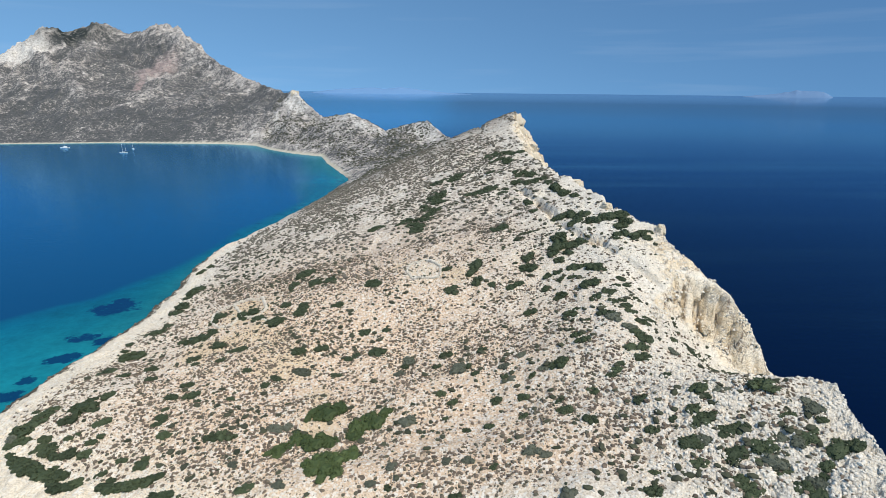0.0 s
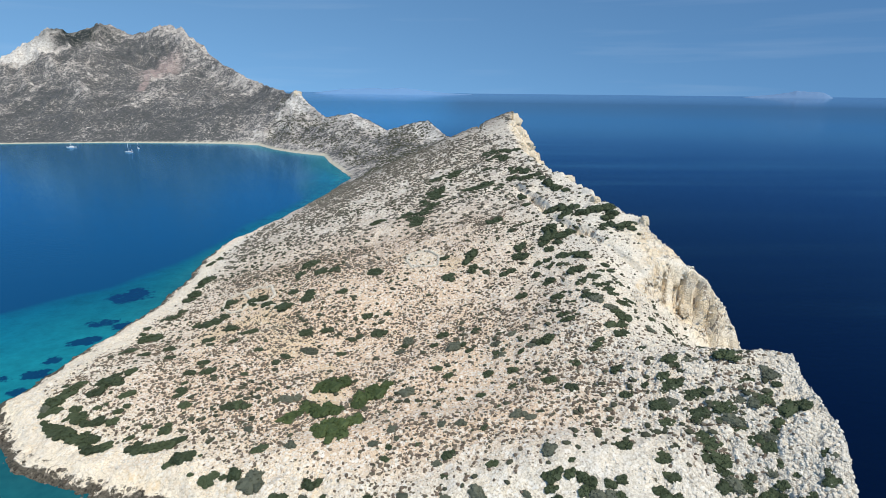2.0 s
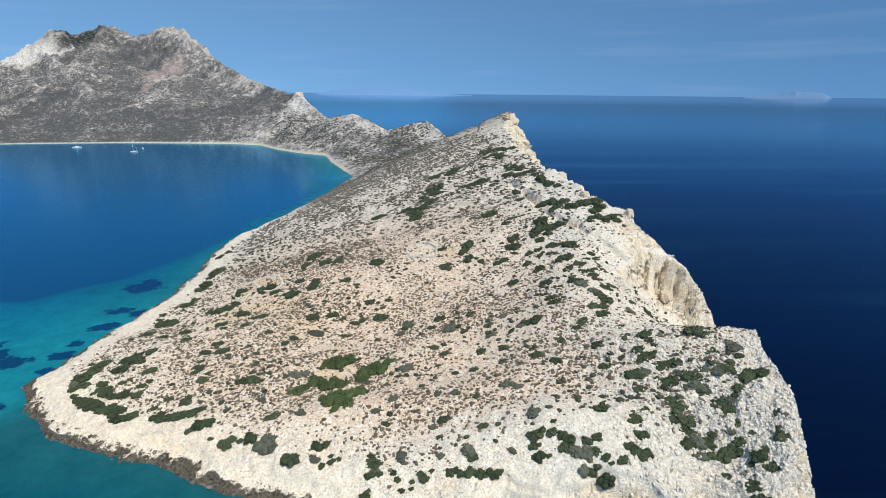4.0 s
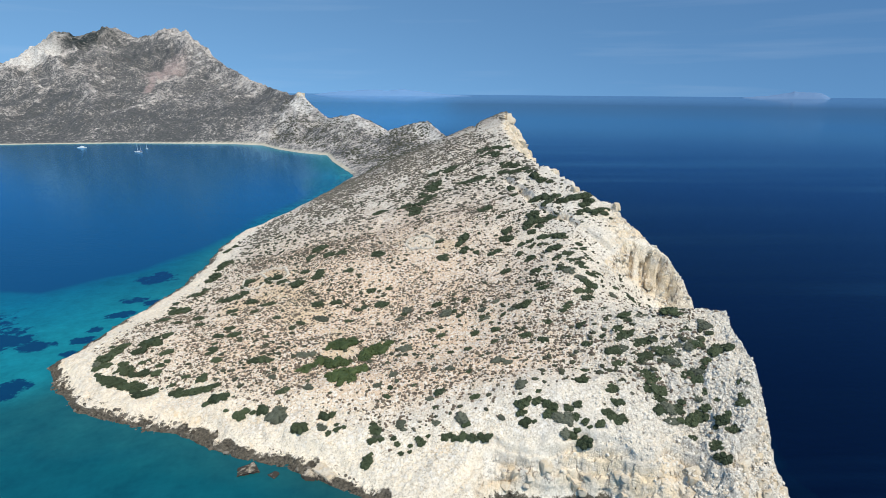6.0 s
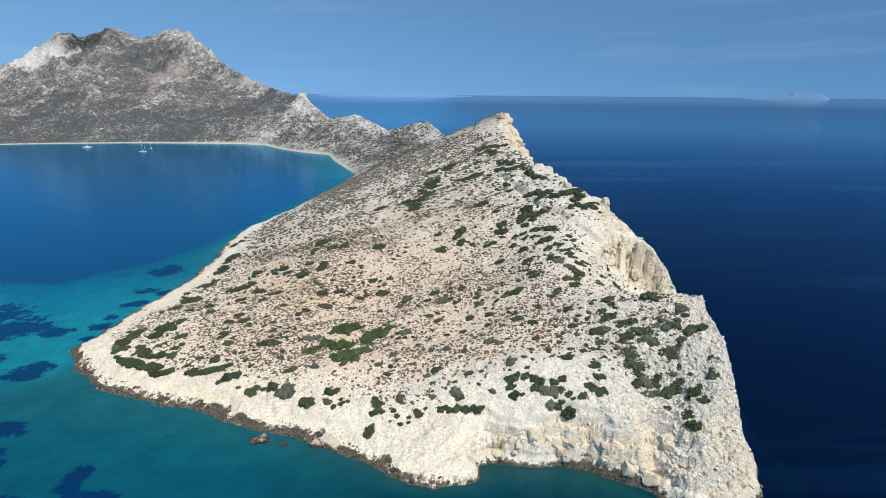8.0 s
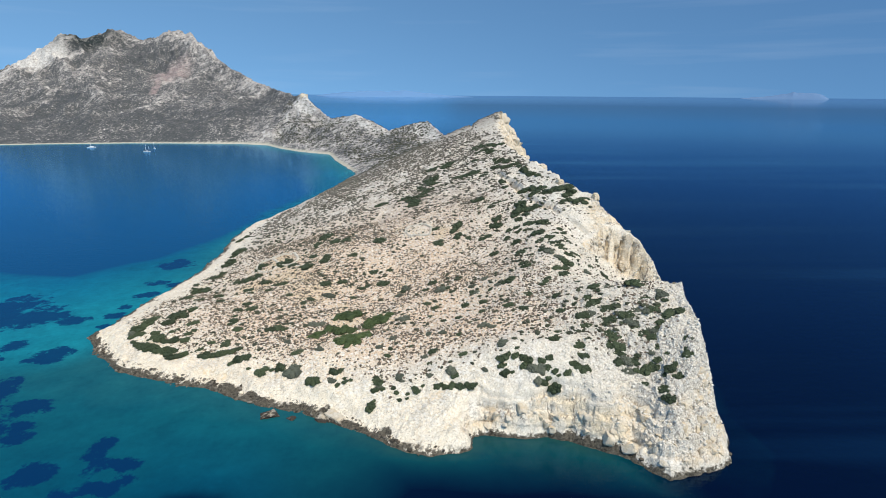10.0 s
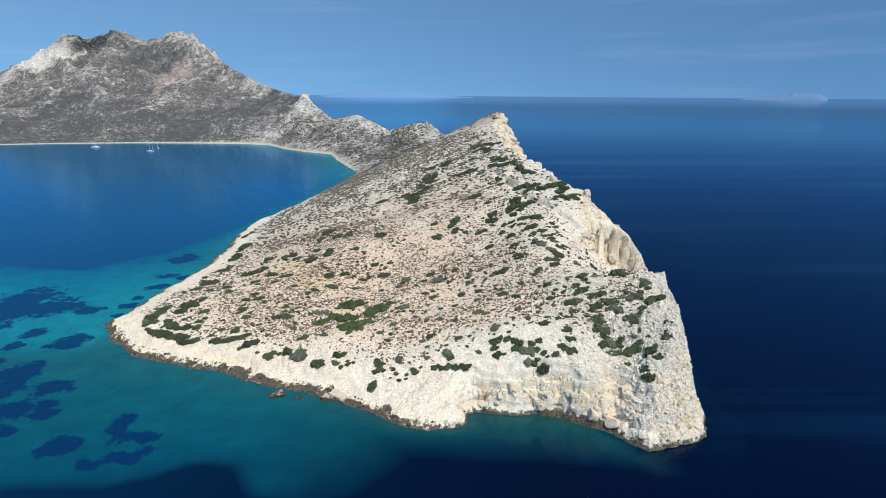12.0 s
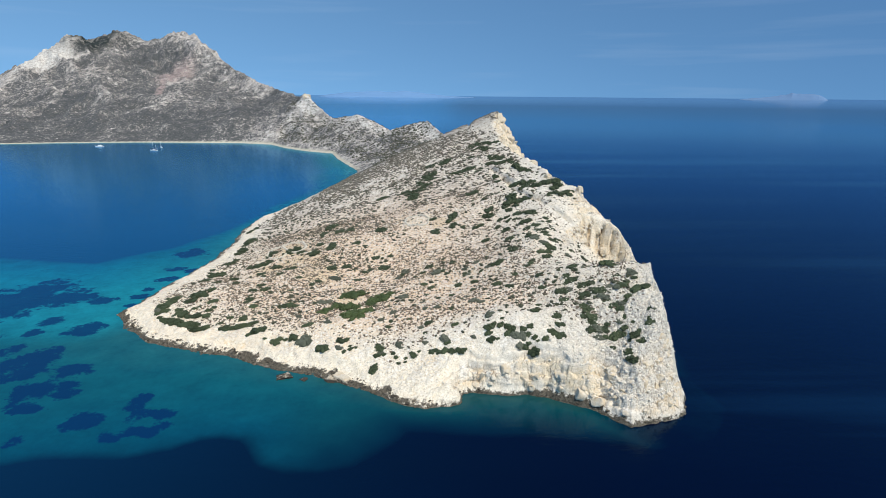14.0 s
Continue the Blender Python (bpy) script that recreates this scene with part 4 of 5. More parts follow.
SHRUBS_L = [(46.6, 298.0, 3.0), (48.7, 302.8, 3.1), (51.8, 297.4, 2.7), (55.5, 298.2, 2.5), (69.1, 296.9, 1.9), (71.8, 302.7, 2.3), (71.8, 297.1,
    2.8), (74.0, 304.3, 2.8), (77.8, 294.5, 2.2), (-104.9, 307.3, 1.8), (-84.1, 306.7, 2.7), (-23.0, 308.2, 2.9), (6.1, 306.2, 2.0), (35.0, 314.7,
    1.7), (50.7, 307.0, 1.7), (57.7, 314.9, 3.2), (63.9, 310.9, 3.5), (68.0, 310.3, 2.9), (71.8, 308.9, 3.2), (-107.9, 321.5, 2.6), (-107.8, 328.1,
    3.3), (53.7, 325.0, 3.0), (58.1, 325.1, 3.3), (61.7, 320.5, 3.6), (-109.5, 337.6, 1.7), (-108.7, 344.7, 4.1), (64.9, 345.4, 2.3), (46.0, 355.7,
    2.3), (59.8, 361.3, 3.4), (62.0, 354.9, 3.3), (57.8, 369.6, 2.8), (-119.8, 381.1, 2.7)]
SHRUBS_M = [(-117.8, 388.5, 2.3)]
CREST_SHRUBS = [(40.8, 317.1, 1.8), (36.9, 319.9, 1.8), (29.2, 330.7, 3.1), (-7.2, 362.4, 3.2), (-13.6, 374.2, 3.0), (-4.3, 373.9, 3.3), (-28.1,
    381.1, 3.4), (1.9, 382.4, 3.4), (37.8, 381.8, 3.1), (46.6, 389.0, 3.5), (51.9, 382.7, 3.1), (56.7, 383.1, 3.1), (23.0, 392.4, 3.8), (30.8, 390.3,
    3.8), (3.7, 402.1, 4.6), (6.0, 429.5, 3.5), (16.8, 429.6, 4.2), (46.4, 448.3, 4.4), (52.4, 443.7, 3.7), (57.2, 439.0, 2.9), (39.3, 451.7, 3.7)]
CREST_THICKET_A = [(28.2, 329.8, 1.5), (30.1, 331.1, 1.6), (30.3, 331.7, 2.1), (45.0, 339.0, 1.8), (-8.4, 364.3, 1.8), (-6.2, 364.4, 2.3), (-5.1,
    360.9, 2.3), (-4.0, 364.2, 1.7), (45.5, 354.7, 2.1), (-10.1, 368.2, 2.3), (-7.0, 366.5, 2.3), (-2.3, 370.4, 2.0), (0.4, 371.7, 2.0), (-13.2,
    379.3, 2.0), (-10.9, 378.8, 2.5), (-3.6, 389.1, 2.2), (-2.6, 379.7, 2.2), (-0.5, 378.6, 2.5), (0.9, 387.0, 2.6), (-3.3, 394.7, 2.6), (-1.8, 390.1,
    2.4), (2.0, 401.4, 2.0), (2.4, 394.8, 2.1), (4.8, 400.5, 2.7), (5.0, 395.2, 2.3), (7.0, 393.9, 2.4), (27.4, 393.9, 2.2), (30.9, 396.0, 1.8),
    (31.4, 394.9, 2.3), (48.5, 399.8, 2.7), (51.5, 401.1, 2.6), (52.7, 396.1, 2.6)]
CREST_THICKET_B = [(53.7, 393.9, 2.6), (0.5, 404.2, 2.2), (2.9, 410.0, 2.0), (4.5, 404.6, 2.6), (6.3, 403.9, 1.9), (7.2, 407.5, 2.4), (46.8, 404.2,
    2.0), (35.3, 419.6, 2.4), (39.2, 414.4, 2.0), (12.8, 427.9, 2.3), (16.9, 426.9, 2.3), (39.4, 436.3, 2.5), (40.6, 437.3, 2.6), (44.0, 437.0, 2.6),
    (45.3, 430.4, 2.8), (47.2, 428.1, 2.8), (47.3, 433.7, 2.5), (38.4, 444.8, 2.3), (41.3, 447.7, 2.2), (43.9, 444.0, 2.1), (51.2, 440.3, 2.1), (55.1,
    441.8, 2.7), (55.3, 438.7, 2.8)]
GREY_SHRUBS = [(-43.5, 197.8, 2.9), (-41.3, 195.9, 1.5), (-29.8, 190.9, 1.8), (0.6, 195.3, 1.1), (-15.1, 203.8, 1.3), (-10.7, 207.6, 1.5), (20.9,
    204.4, 1.9), (23.5, 202.6, 1.5), (-42.3, 228.9, 2.2), (-39.3, 229.6, 1.7), (21.0, 235.9, 1.3), (-10.4, 252.7, 1.9), (-8.9, 256.6, 1.4), (-7.8,
    258.7, 2.4), (-75.2, 280.2, 2.7), (7.2, 292.2, 2.7), (-57.8, 323.2, 2.5), (-48.5, 321.5, 3.3), (-42.5, 321.2, 2.4), (-55.0, 333.5, 3.8)]
GREEN_THICKET = [(-20.2, 226.9, 2.3), (-18.4, 230.0, 1.7), (-15.6, 229.8, 2.6), (-13.2, 232.2, 1.3), (-35.2, 223.7, 2.1), (-30.8, 221.7, 2.5), (-26.8,
    221.9, 2.1), (-29.5, 213.3, 2.0), (-26.5, 212.9, 2.8), (-23.7, 213.7, 2.4), (-21.0, 215.6, 2.0), (-29.0, 210.1, 1.6), (-25.0, 208.6, 2.3), (-20.8,
    223.2, 1.7), (-29.1, 234.8, 2.9), (-26.5, 236.5, 2.0), (-33.2, 233.3, 2.0), (-40.1, 219.6, 1.9), (-38.3, 220.5, 1.9)]
SHRUBS = SHRUBS_A + SHRUBS_B + SHRUBS_C + SHRUBS_D + SHRUBS_E + SHRUBS_F + SHRUBS_G + SHRUBS_H + SHRUBS_I + SHRUBS_J + SHRUBS_K + SHRUBS_L + SHRUBS_M
CREST_THICKET = CREST_THICKET_A + CREST_THICKET_B


def level(x, y, fine=True):
    return float(land(np.array([float(x)]), np.array([float(y)]), fine)[0][0])


def mesh_of(name, verts, faces, material, soft=False):
    me = bpy.data.meshes.new(name)
    me.from_pydata([tuple(v) for v in verts], [], [tuple(f) for f in faces])
    me.materials.append(material)
    if soft:
        me.polygons.foreach_set("use_smooth", np.ones(len(me.polygons), bool))
    me.update()
    return me


def shrub_mesh(seed, material, height):
    """A wind-clipped shrub of radius 1: several low lobes under many small sprays of leaves."""
    rng = random.Random(seed)
    verts, faces, tops = [], [], []
    for k in range(10):
        a, b = k * 2.4 + rng.uniform(-0.5, 0.5), (0.12 + 0.55 * math.sqrt(k / 9)) * rng.uniform(0.8, 1.15)
        cx, cy = b * math.cos(a), b * math.sin(a) * 0.85
        s = rng.uniform(0.20, 0.46) * (1.15 - 0.45 * b)
        off = Vector((seed * 3.1 + k, seed * 1.7, k * 2.0))
        bm = bmesh.new()
        bmesh.ops.create_icosphere(bm, subdivisions=2, radius=1)
        for v in bm.verts:
            r = s * (1 + 0.45 * noise.noise(v.co * 1.5 + off) + 0.35 * noise.noise(v.co * 3.5 + off))
            v.co = Vector((cx + v.co.x * r * 1.15, cy + v.co.y * r * 1.15, (0.10 + max(v.co.z, -0.3) * r * 1.25) * height * 1.5))
        bm.normal_update()
        base = len(verts)
        verts += [v.co.copy() for v in bm.verts]
        for f in bm.faces:
            c = f.calc_center_median()
            if c.z > -0.05:
                faces.append([base + v.index for v in f.verts])
                tops.append((c, f.normal.copy()))
        bm.free()
    for k in range(520):
        c, nrm = rng.choice(tops)
        c = c + nrm * rng.uniform(-0.01, 0.04)
        side = Vector((rng.uniform(-1, 1), rng.uniform(-1, 1), rng.uniform(-0.4, 0.8))).normalized()
        tip = (nrm * 0.7 + side * 0.8).normalized()
        cross = tip.cross(Vector((rng.uniform(-1, 1), rng.uniform(-1, 1), rng.uniform(-1, 1)))).normalized()
        s = rng.uniform(0.04, 0.11)
        i = len(verts)
        verts += [c - cross * s * 0.8, c + cross * s * 0.8, c + tip * s * 1.5 + cross * s * 0.4, c + tip * s * 1.5 - cross * s * 0.4]
        faces.append([i, i + 1, i + 2, i + 3])
    return mesh_of("shrub", verts, faces, material)


SHRUB_KINDS = [
    ([shrub_mesh(k, LEAF_DARK, 0.62) for k in (1, 2, 3, 4)], "dark green wind-clipped shrub on pale stony ground"),
    ([shrub_mesh(k, LEAF_GREY, 0.55) for k in (11, 12, 13)], "grey-green leafy shrub among limestone rubble"),
    ([shrub_mesh(k, LEAF_BRIGHT, 0.60) for k in (21, 22)], "bright green dense shrub beside bare ochre earth"),
]


@functools.lru_cache(None)
def flat_mesh(mesh):
    """Corners and faces of a mesh."""
    return np.array([v.co[:] for v in mesh.vertices]), [tuple(p.vertices) for p in mesh.polygons]


def place_shrubs():
    rng = random.Random(5)
    spots = [(x, y, r, 0, False) for x, y, r in SHRUBS]
    for x, y, r in CREST_SHRUBS:
        # several shrubs that have grown together
        way, many = rng.uniform(-0.5, 0.5), (4 if r > 3.2 else 3)
        for k in range(many):
            t = (k + rng.uniform(0.2, 0.8)) / many * 2 - 1
            side = rng.uniform(-0.45, 0.45)
            spots.append((x + r * (t * math.cos(way) - side * math.sin(way)), y + r * (t * math.sin(way) + side * math.cos(way)), r * rng.uniform(0.5, 0.72), 0, False))
    spots += [(x, y, r, 0, True) for x, y, r in CREST_THICKET]
    spots += [(x, y, r, 1, False) for x, y, r in GREY_SHRUBS]
    spots += [(x, y, 1.15 * r, 2, False) for x, y, r in GREEN_THICKET]
    px, py = np.array([q[0] for q in spots]), np.array([q[1] for q in spots])
    ground_z = land(px, py)[0]
    east = (land(px + 1.5, py, False)[0] - land(px - 1.5, py, False)[0]) / 3
    north = (land(px, py + 1.5, False)[0] - land(px, py - 1.5, False)[0]) / 3
    order = sorted(range(len(spots)), key=lambda k: spots[k][1] - 14 * spots[k][2] - 60 * (spots[k][3] == 2))
    single = set(order[:300])
    far_v, far_f, base = [], [], 0
    for k, (x, y, r, sort, thicket) in enumerate(spots):
        pick = rng.random()
        kind = sort or (0 if pick < 0.85 else 1)
        meshes, label = SHRUB_KINDS[kind]
        if thicket:
            label = label.replace("shrub", "spreading shrub thicket", 1)
        mesh = rng.choice(meshes)
        # lying on the slope
        up = Vector((-east[k], -north[k], 1)).normalized()
        spin = rng.uniform(0, 6.28) if y > 290 else rng.choice((0, math.pi)) + rng.uniform(-0.6, 0.6)
        turn = Vector((0, 0, 1)).rotation_difference(up).to_matrix() @ Matrix.Rotation(spin, 3, "Z")
        flat = 1.0 if r < 2.5 or y > 290 else 2.5 / r + (1 - 2.5 / r) * 0.45
        wide = 1.2 if y > 290 or x > 48 else 1.08
        size = (wide * r * rng.uniform(1.0, 1.2), wide * r * rng.uniform(0.85, 1.15) * (1.45 if sort == 2 else 1), 1.05 * r * flat * rng.uniform(0.65, 0.95))
        if k in single:
            ob = new("shrub", mesh)
            ob.location = (x, y, ground_z[k] - 0.05 * r)
            ob.rotation_euler, ob.scale = turn.to_euler(), size
            tagged(ob, label, "shrub", "shrubs on the headland")
        else:
            v, f = flat_mesh(mesh)
            far_v.append(v * np.array(size) @ np.array(turn).T + np.array((x, y, ground_z[k] - 0.05 * r)))
            far_f += [[base + i for i in q] for q in f]
            base += len(v)
    far = new("upper_shrubs", mesh_of("upper_shrubs", np.concatenate(far_v).tolist(), far_f, LEAF_DARK))
    tagged(far, "dark green shrubs scattered over the upper slope and crest", "shrubs", kind="stuff")


place_shrubs()


# ---- dwarf scrub, rubble and shore rocks: too many to count ----
def scatter(name, count, box, size, pieces, accept, material, label, category, seed, squash=(0.5, 0.8)):
    """Many small pieces in one mesh. accept(x, y, z, d, cliff, u) gives the chance of each."""
    rng = np.random.RandomState(seed)
    x, y = rng.uniform(box[0], box[1], count), rng.uniform(box[2], box[3], count)
    z, d, cliff, u = land(x, y)
    ok = rng.rand(count) < accept(x, y, z, d, cliff, u)
    x, y, z = x[ok], y[ok], z[ok]
    n = len(x)
    r = size[0] + (size[1] - size[0]) * rng.rand(n) ** 2.2
    shapes = []
    for k in range(8):
        if pieces:
            bm = bmesh.new()
            bmesh.ops.create_icosphere(bm, subdivisions=pieces, radius=1)
            vs = np.array([v.co[:] for v in bm.verts])
            fs = np.array([[v.index for v in f.verts] for f in bm.faces])
            bm.free()
        else:
            ring = np.arange(5) * 2 * np.pi / 5
            vs = np.concatenate([np.stack([np.cos(ring), np.sin(ring), ring * 0 - 0.3], -1),
                                 np.stack([0.75 * np.cos(ring + 0.6), 0.75 * np.sin(ring + 0.6), ring * 0 + 0.65], -1), [[0, 0, 0.95]]])
            fs = np.array([f for i in range(5) for f in ((i, (i + 1) % 5, 5 + i), ((i + 1) % 5, 5 + (i + 1) % 5, 5 + i), (5 + i, 5 + (i + 1) % 5, 10))])
        vs = vs * (0.72 + 0.5 * rng.rand(len(vs), 1))
        vs[:, 2] = np.maximum(vs[:, 2], -0.35)
        shapes.append((vs, fs))
    all_v, all_f, base = [], [], 0
    which = rng.randint(0, 8, n)
    turn = rng.uniform(0, 2 * np.pi, n)
    stretch = rng.uniform(0.7, 1.3, n)
    high = rng.uniform(squash[0], squash[1], n)
    for k, (vs, fs) in enumerate(shapes):
        pick = np.where(which == k)[0]
        c, s = np.cos(turn[pick])[:, None], np.sin(turn[pick])[:, None]
        px, py = vs[None, :, 0] * stretch[pick][:, None], vs[None, :, 1] / stretch[pick][:, None]
        rr = r[pick][:, None]
        v = np.stack([x[pick][:, None] + rr * (px * c - py * s), y[pick][:, None] + rr * (px * s + py * c),
                      z[pick][:, None] + rr * high[pick][:, None] * vs[None, :, 2]], -1).reshape(-1, 3)
        f = (fs[None] + (np.arange(len(pick)) * len(vs))[:, None, None]).reshape(-1, 3) + base
        base += len(v)
        all_v.append(v)
        all_f.append(f)
    v, f = np.concatenate(all_v), np.concatenate(all_f)
    me = bpy.data.meshes.new(name)
    me.vertices.add(len(v))
    me.vertices.foreach_set("co", v.ravel())
    me.loops.add(f.size)
    me.loops.foreach_set("vertex_index", f.ravel())
    me.polygons.add(len(f))
    me.polygons.foreach_set("loop_start", np.arange(0, f.size, 3))
    me.polygons.foreach_set("use_smooth", np.zeros(len(f), bool))
    me.update(calc_edges=True)
    me.materials.append(material)
    return tagged(new(name, me), label, category, kind="stuff")


def clumped(x, y, scale, seed, low, high):
    return smooth(low, high, fbm(x, y, scale, 3, seed))


scatter("dwarf_scrub", 82000, (-130, 100, 165, 345), (0.16, 0.66), 0,
        lambda x, y, z, d, c, u: smooth(11, 26, d) * (1 - 0.9 * c) * (1 - np.exp(-(((x + 31) / 7) ** 2 + ((y - 229) / 7) ** 2) ** 2)) * (1 - 0.85 * np.exp(-(((x + 3) / 9) ** 2 + ((y - 312) / 11) ** 2) ** 2)) * (0.22 + 0.7 * clumped(x, y, 16, 201, -0.6, 0.5)) * (0.25 + 0.75 * smooth(172, 200, y))
        * smooth(100, 70, x) * (1 - 0.75 * smooth(30, 60, x) * smooth(225, 250, y)),
        SCRUB, "low brown dwarf scrub dotted over stony ground", "scrub", 31, (0.45, 0.75))
scatter("low_shrubs", 9000, (-125, 90, 185, 440), (0.4, 1.25), 1,
        lambda x, y, z, d, c, u: smooth(14, 26, d) * (1 - c) * (0.10 + 0.75 * clumped(x, y, 26, 261, -0.3, 0.7)),
        LOW_SHRUB, "small dark shrubs scattered over the stony slope", "scrub", 37, (0.5, 0.75))
scatter("slope_scrub", 40000, (-130, 95, 320, 620), (0.35, 1.35), 0,
        lambda x, y, z, d, c, u: smooth(11, 24, d) * (1 - c) * (0.10 + 0.88 * clumped(x * 2.2, y * 0.8, 30, 211, -0.6, 0.5)) * (0.35 + 0.65 * smooth(60, 0, x - 0.22 * (y - 320) - 10)) * (0.35 + 0.65 * smooth(330, 470, y)),
        HILL_SCRUB, "grey-green dwarf scrub covering the upper slope", "scrub", 32, (0.4, 0.7))
scatter("hill_scrub", 34000, (-300, 120, 600, 1300), (0.7, 2.3), 0,
        lambda x, y, z, d, c, u: smooth(10, 24, d) * (0.3 + 0.7 * clumped(x, y, 32, 221, -0.4, 0.5)) * (z > 1),
        NECK_SCRUB, "grey-green scrub on the low hills of the neck", "scrub", 33, (0.5, 0.8))
scatter("limestone_rubble", 50000, (-125, 100, 160, 330), (0.10, 0.42), 0,
        lambda x, y, z, d, c, u: smooth(4, 12, d) * (0.25 + 0.5 * clumped(x, y, 12, 231, -0.3, 0.6) + 0.3 * smooth(10, 60, x)),
        RUBBLE, "pale angular limestone stones strewn over the slope", "rubble", 34, (0.5, 0.9))
scatter("shoulder_rocks", 34000, (35, 100, 148, 262), (0.14, 0.60), 0,
        lambda x, y, z, d, c, u: smooth(2, 7, d) * smooth(34, 58, x) * (0.25 + 0.6 * clumped(x, y, 7, 251, -0.4, 0.5)),
        RUBBLE, "pale broken limestone blocks on the rocky shoulder", "rubble", 36, (0.6, 1.0))
scatter("bluff_stones", 24000, (-30, 106, 148, 300), (0.14, 0.62), 0,
        lambda x, y, z, d, c, u: smooth(1, 3, d) * c * (0.25 + 0.75 * smooth(56, 66, x)) * (0.2 + 0.7 * clumped(x, y, 6, 271, -0.4, 0.5)),
        RUBBLE, "pale broken rock on the bluffs", "rubble", 38, (0.6, 1.0))
scatter("shore_rocks", 30000, (-145, 100, 140, 420), (0.15, 0.85), 1,
        lambda x, y, z, d, c, u: smooth(-1.8, -0.2, d) * smooth(5.5, 2.5, d) * (0.35 + 0.6 * clumped(x, y, 9, 241, -0.4, 0.5)) * (z < 1.9),
        SHORE_ROCK, "dark brown jagged rocks along the waterline", "rocks", 35, (0.4, 0.9))


# ---- boulders, walls, boats and far islands ----
def part(name, bm, material, parent, label=""):
    me = bpy.data.meshes.new(name)
    bm.to_mesh(me)
    bm.free()
    me.materials.append(material)
    ob = new(name, me)
    ob.parent = parent
    return tagged(ob, label)


def boulder(x, y, z, size, seed, label, material, group="", detail=5):
    """A weathered block of limestone: a mass split along three sets of joints, its edges knocked off."""
    rng = random.Random(seed)
    bm = bmesh.new()
    bmesh.ops.create_icosphere(bm, subdivisions=detail, radius=1)
    cuts = []
    for axis in ((1, 0, 0), (-1, 0, 0), (0, 1, 0), (0, -1, 0), (0, 0, 1), (0, 0, 1), (0.9, 0.3, 0.2), (-0.4, 0.9, 0.3)):
        way = Vector(axis) + Vector((rng.uniform(-0.35, 0.35), rng.uniform(-0.35, 0.35), rng.uniform(-0.3, 0.3)))
        cuts.append((way.normalized(), rng.uniform(0.42, 0.68)))
    cuts += [(Vector((rng.uniform(-1, 1), rng.uniform(-1, 1), rng.uniform(0, 1))).normalized(), rng.uniform(0.62, 0.8)) for k in range(6)]
    off = Vector((seed, seed * 2.3, 0))
    for v in bm.verts:
        p = v.co * (1 + 0.25 * noise.noise(v.co * 1.4 + off))
        for c, h in cuts:
            over = p.dot(c) - h
            if over > 0:
                p -= c * over * 0.97
        p = p * (1.25 + 0.16 * noise.noise(p * 3.2 + off) + 0.16 * noise.noise(p * 7 + off))
        v.co = Vector((p.x * size[0], p.y * size[1], p.z * size[2]))
    me = bpy.data.meshes.new("boulder")
    bm.to_mesh(me)
    bm.free()
    me.polygons.foreach_set("use_smooth", np.full(len(me.polygons), detail < 5))
    me.materials.append(material)
    ob = new("boulder", me)
    ob.location = (x, y, z)
    ob.rotation_euler = (0, 0, rng.uniform(0, 6.28))
    return tagged(ob, label, "boulder", group)


def rock_material(name, a, b, c):
    n = Nodes(name, 0.9, 0.2)
    col = n.mix(n.span(n.noise(0.5, 6, 0.62), 0.35, 0.65), a, b)
    col = n.mix(n.span(n.noise(2.4, 5, 0.65), 0.52, 0.72), col, c)
    wet = n.span(n.math("ADD", n.height(), n.span(n.noise(0.8, 4), 0.3, 0.7, -0.5, 0.5)), 0.5, 1.3, 1.0, 0.0)
    col = n.mix(wet, col, (0.05, 0.042, 0.032))
    n.bump(n.noise(1.2, 6, 0.7), 0.8, 0.5)
    return n.colour(col)


CREAM_ROCK = rock_material("cream_rock", (0.60, 0.54, 0.43), (0.57, 0.455, 0.30), (0.42, 0.35, 0.26))
GREY_ROCK = rock_material("grey_rock", (0.52, 0.50, 0.46), (0.36, 0.34, 0.31), (0.60, 0.57, 0.52))
for x, y, lift, size, seed, label, mat in [
    (-47.5, 182.0, 0.1, (3.4, 2.9, 0.8), 1, "low pale-brown rock awash beside the southern shore", CREAM_ROCK),
    (-40.0, 179.8, 0.0, (1.7, 1.5, 0.6), 2, "low dark rock awash beside the southern shore", GREY_ROCK),
    (-26.0, 178.5, 0.4, (4.6, 3.0, 1.7), 3, "cream weathered limestone block at the water's edge", CREAM_ROCK),
    (-31.0, 178.5, 0.2, (2.6, 2.0, 1.3), 4, "cream weathered limestone block at the water's edge", CREAM_ROCK),
    (90.0, 265.5, None, (2.6, 2.4, 2.2), 5, "rounded cream boulder perched on the cliff's brow", CREAM_ROCK),
    (70.0, 364.0, None, (4.8, 4.2, 4.2), 6, "craggy cream rock tower on the cliff's edge", CREAM_ROCK),
    (73.5, 361.0, None, (3.4, 3.0, 3.0), 7, "craggy cream rock tower on the cliff's edge", CREAM_ROCK),
    (72.5, 322.0, None, (2.4, 2.2, 2.0), 8, "small cream rock knob on the cliff's edge", CREAM_ROCK),
    (83.5, 293.5, None, (2.2, 2.0, 1.8), 9, "small cream rock knob on the cliff's edge", CREAM_ROCK),
    (40.5, 170.5, 0.8, (3.6, 2.4, 2.4), 10, "pale rounded boulder under the sea cave's lip", CREAM_ROCK),
    (-255.0, 1231.0, 88.0, (9.0, 8.0, 11.0), 13, "pale rock tower on the neck's ridge", CREAM_ROCK),
]:
    boulder(x, y, (level(x, y) + 0.1 * size[2]) if lift is None else lift, size, seed, label, mat)


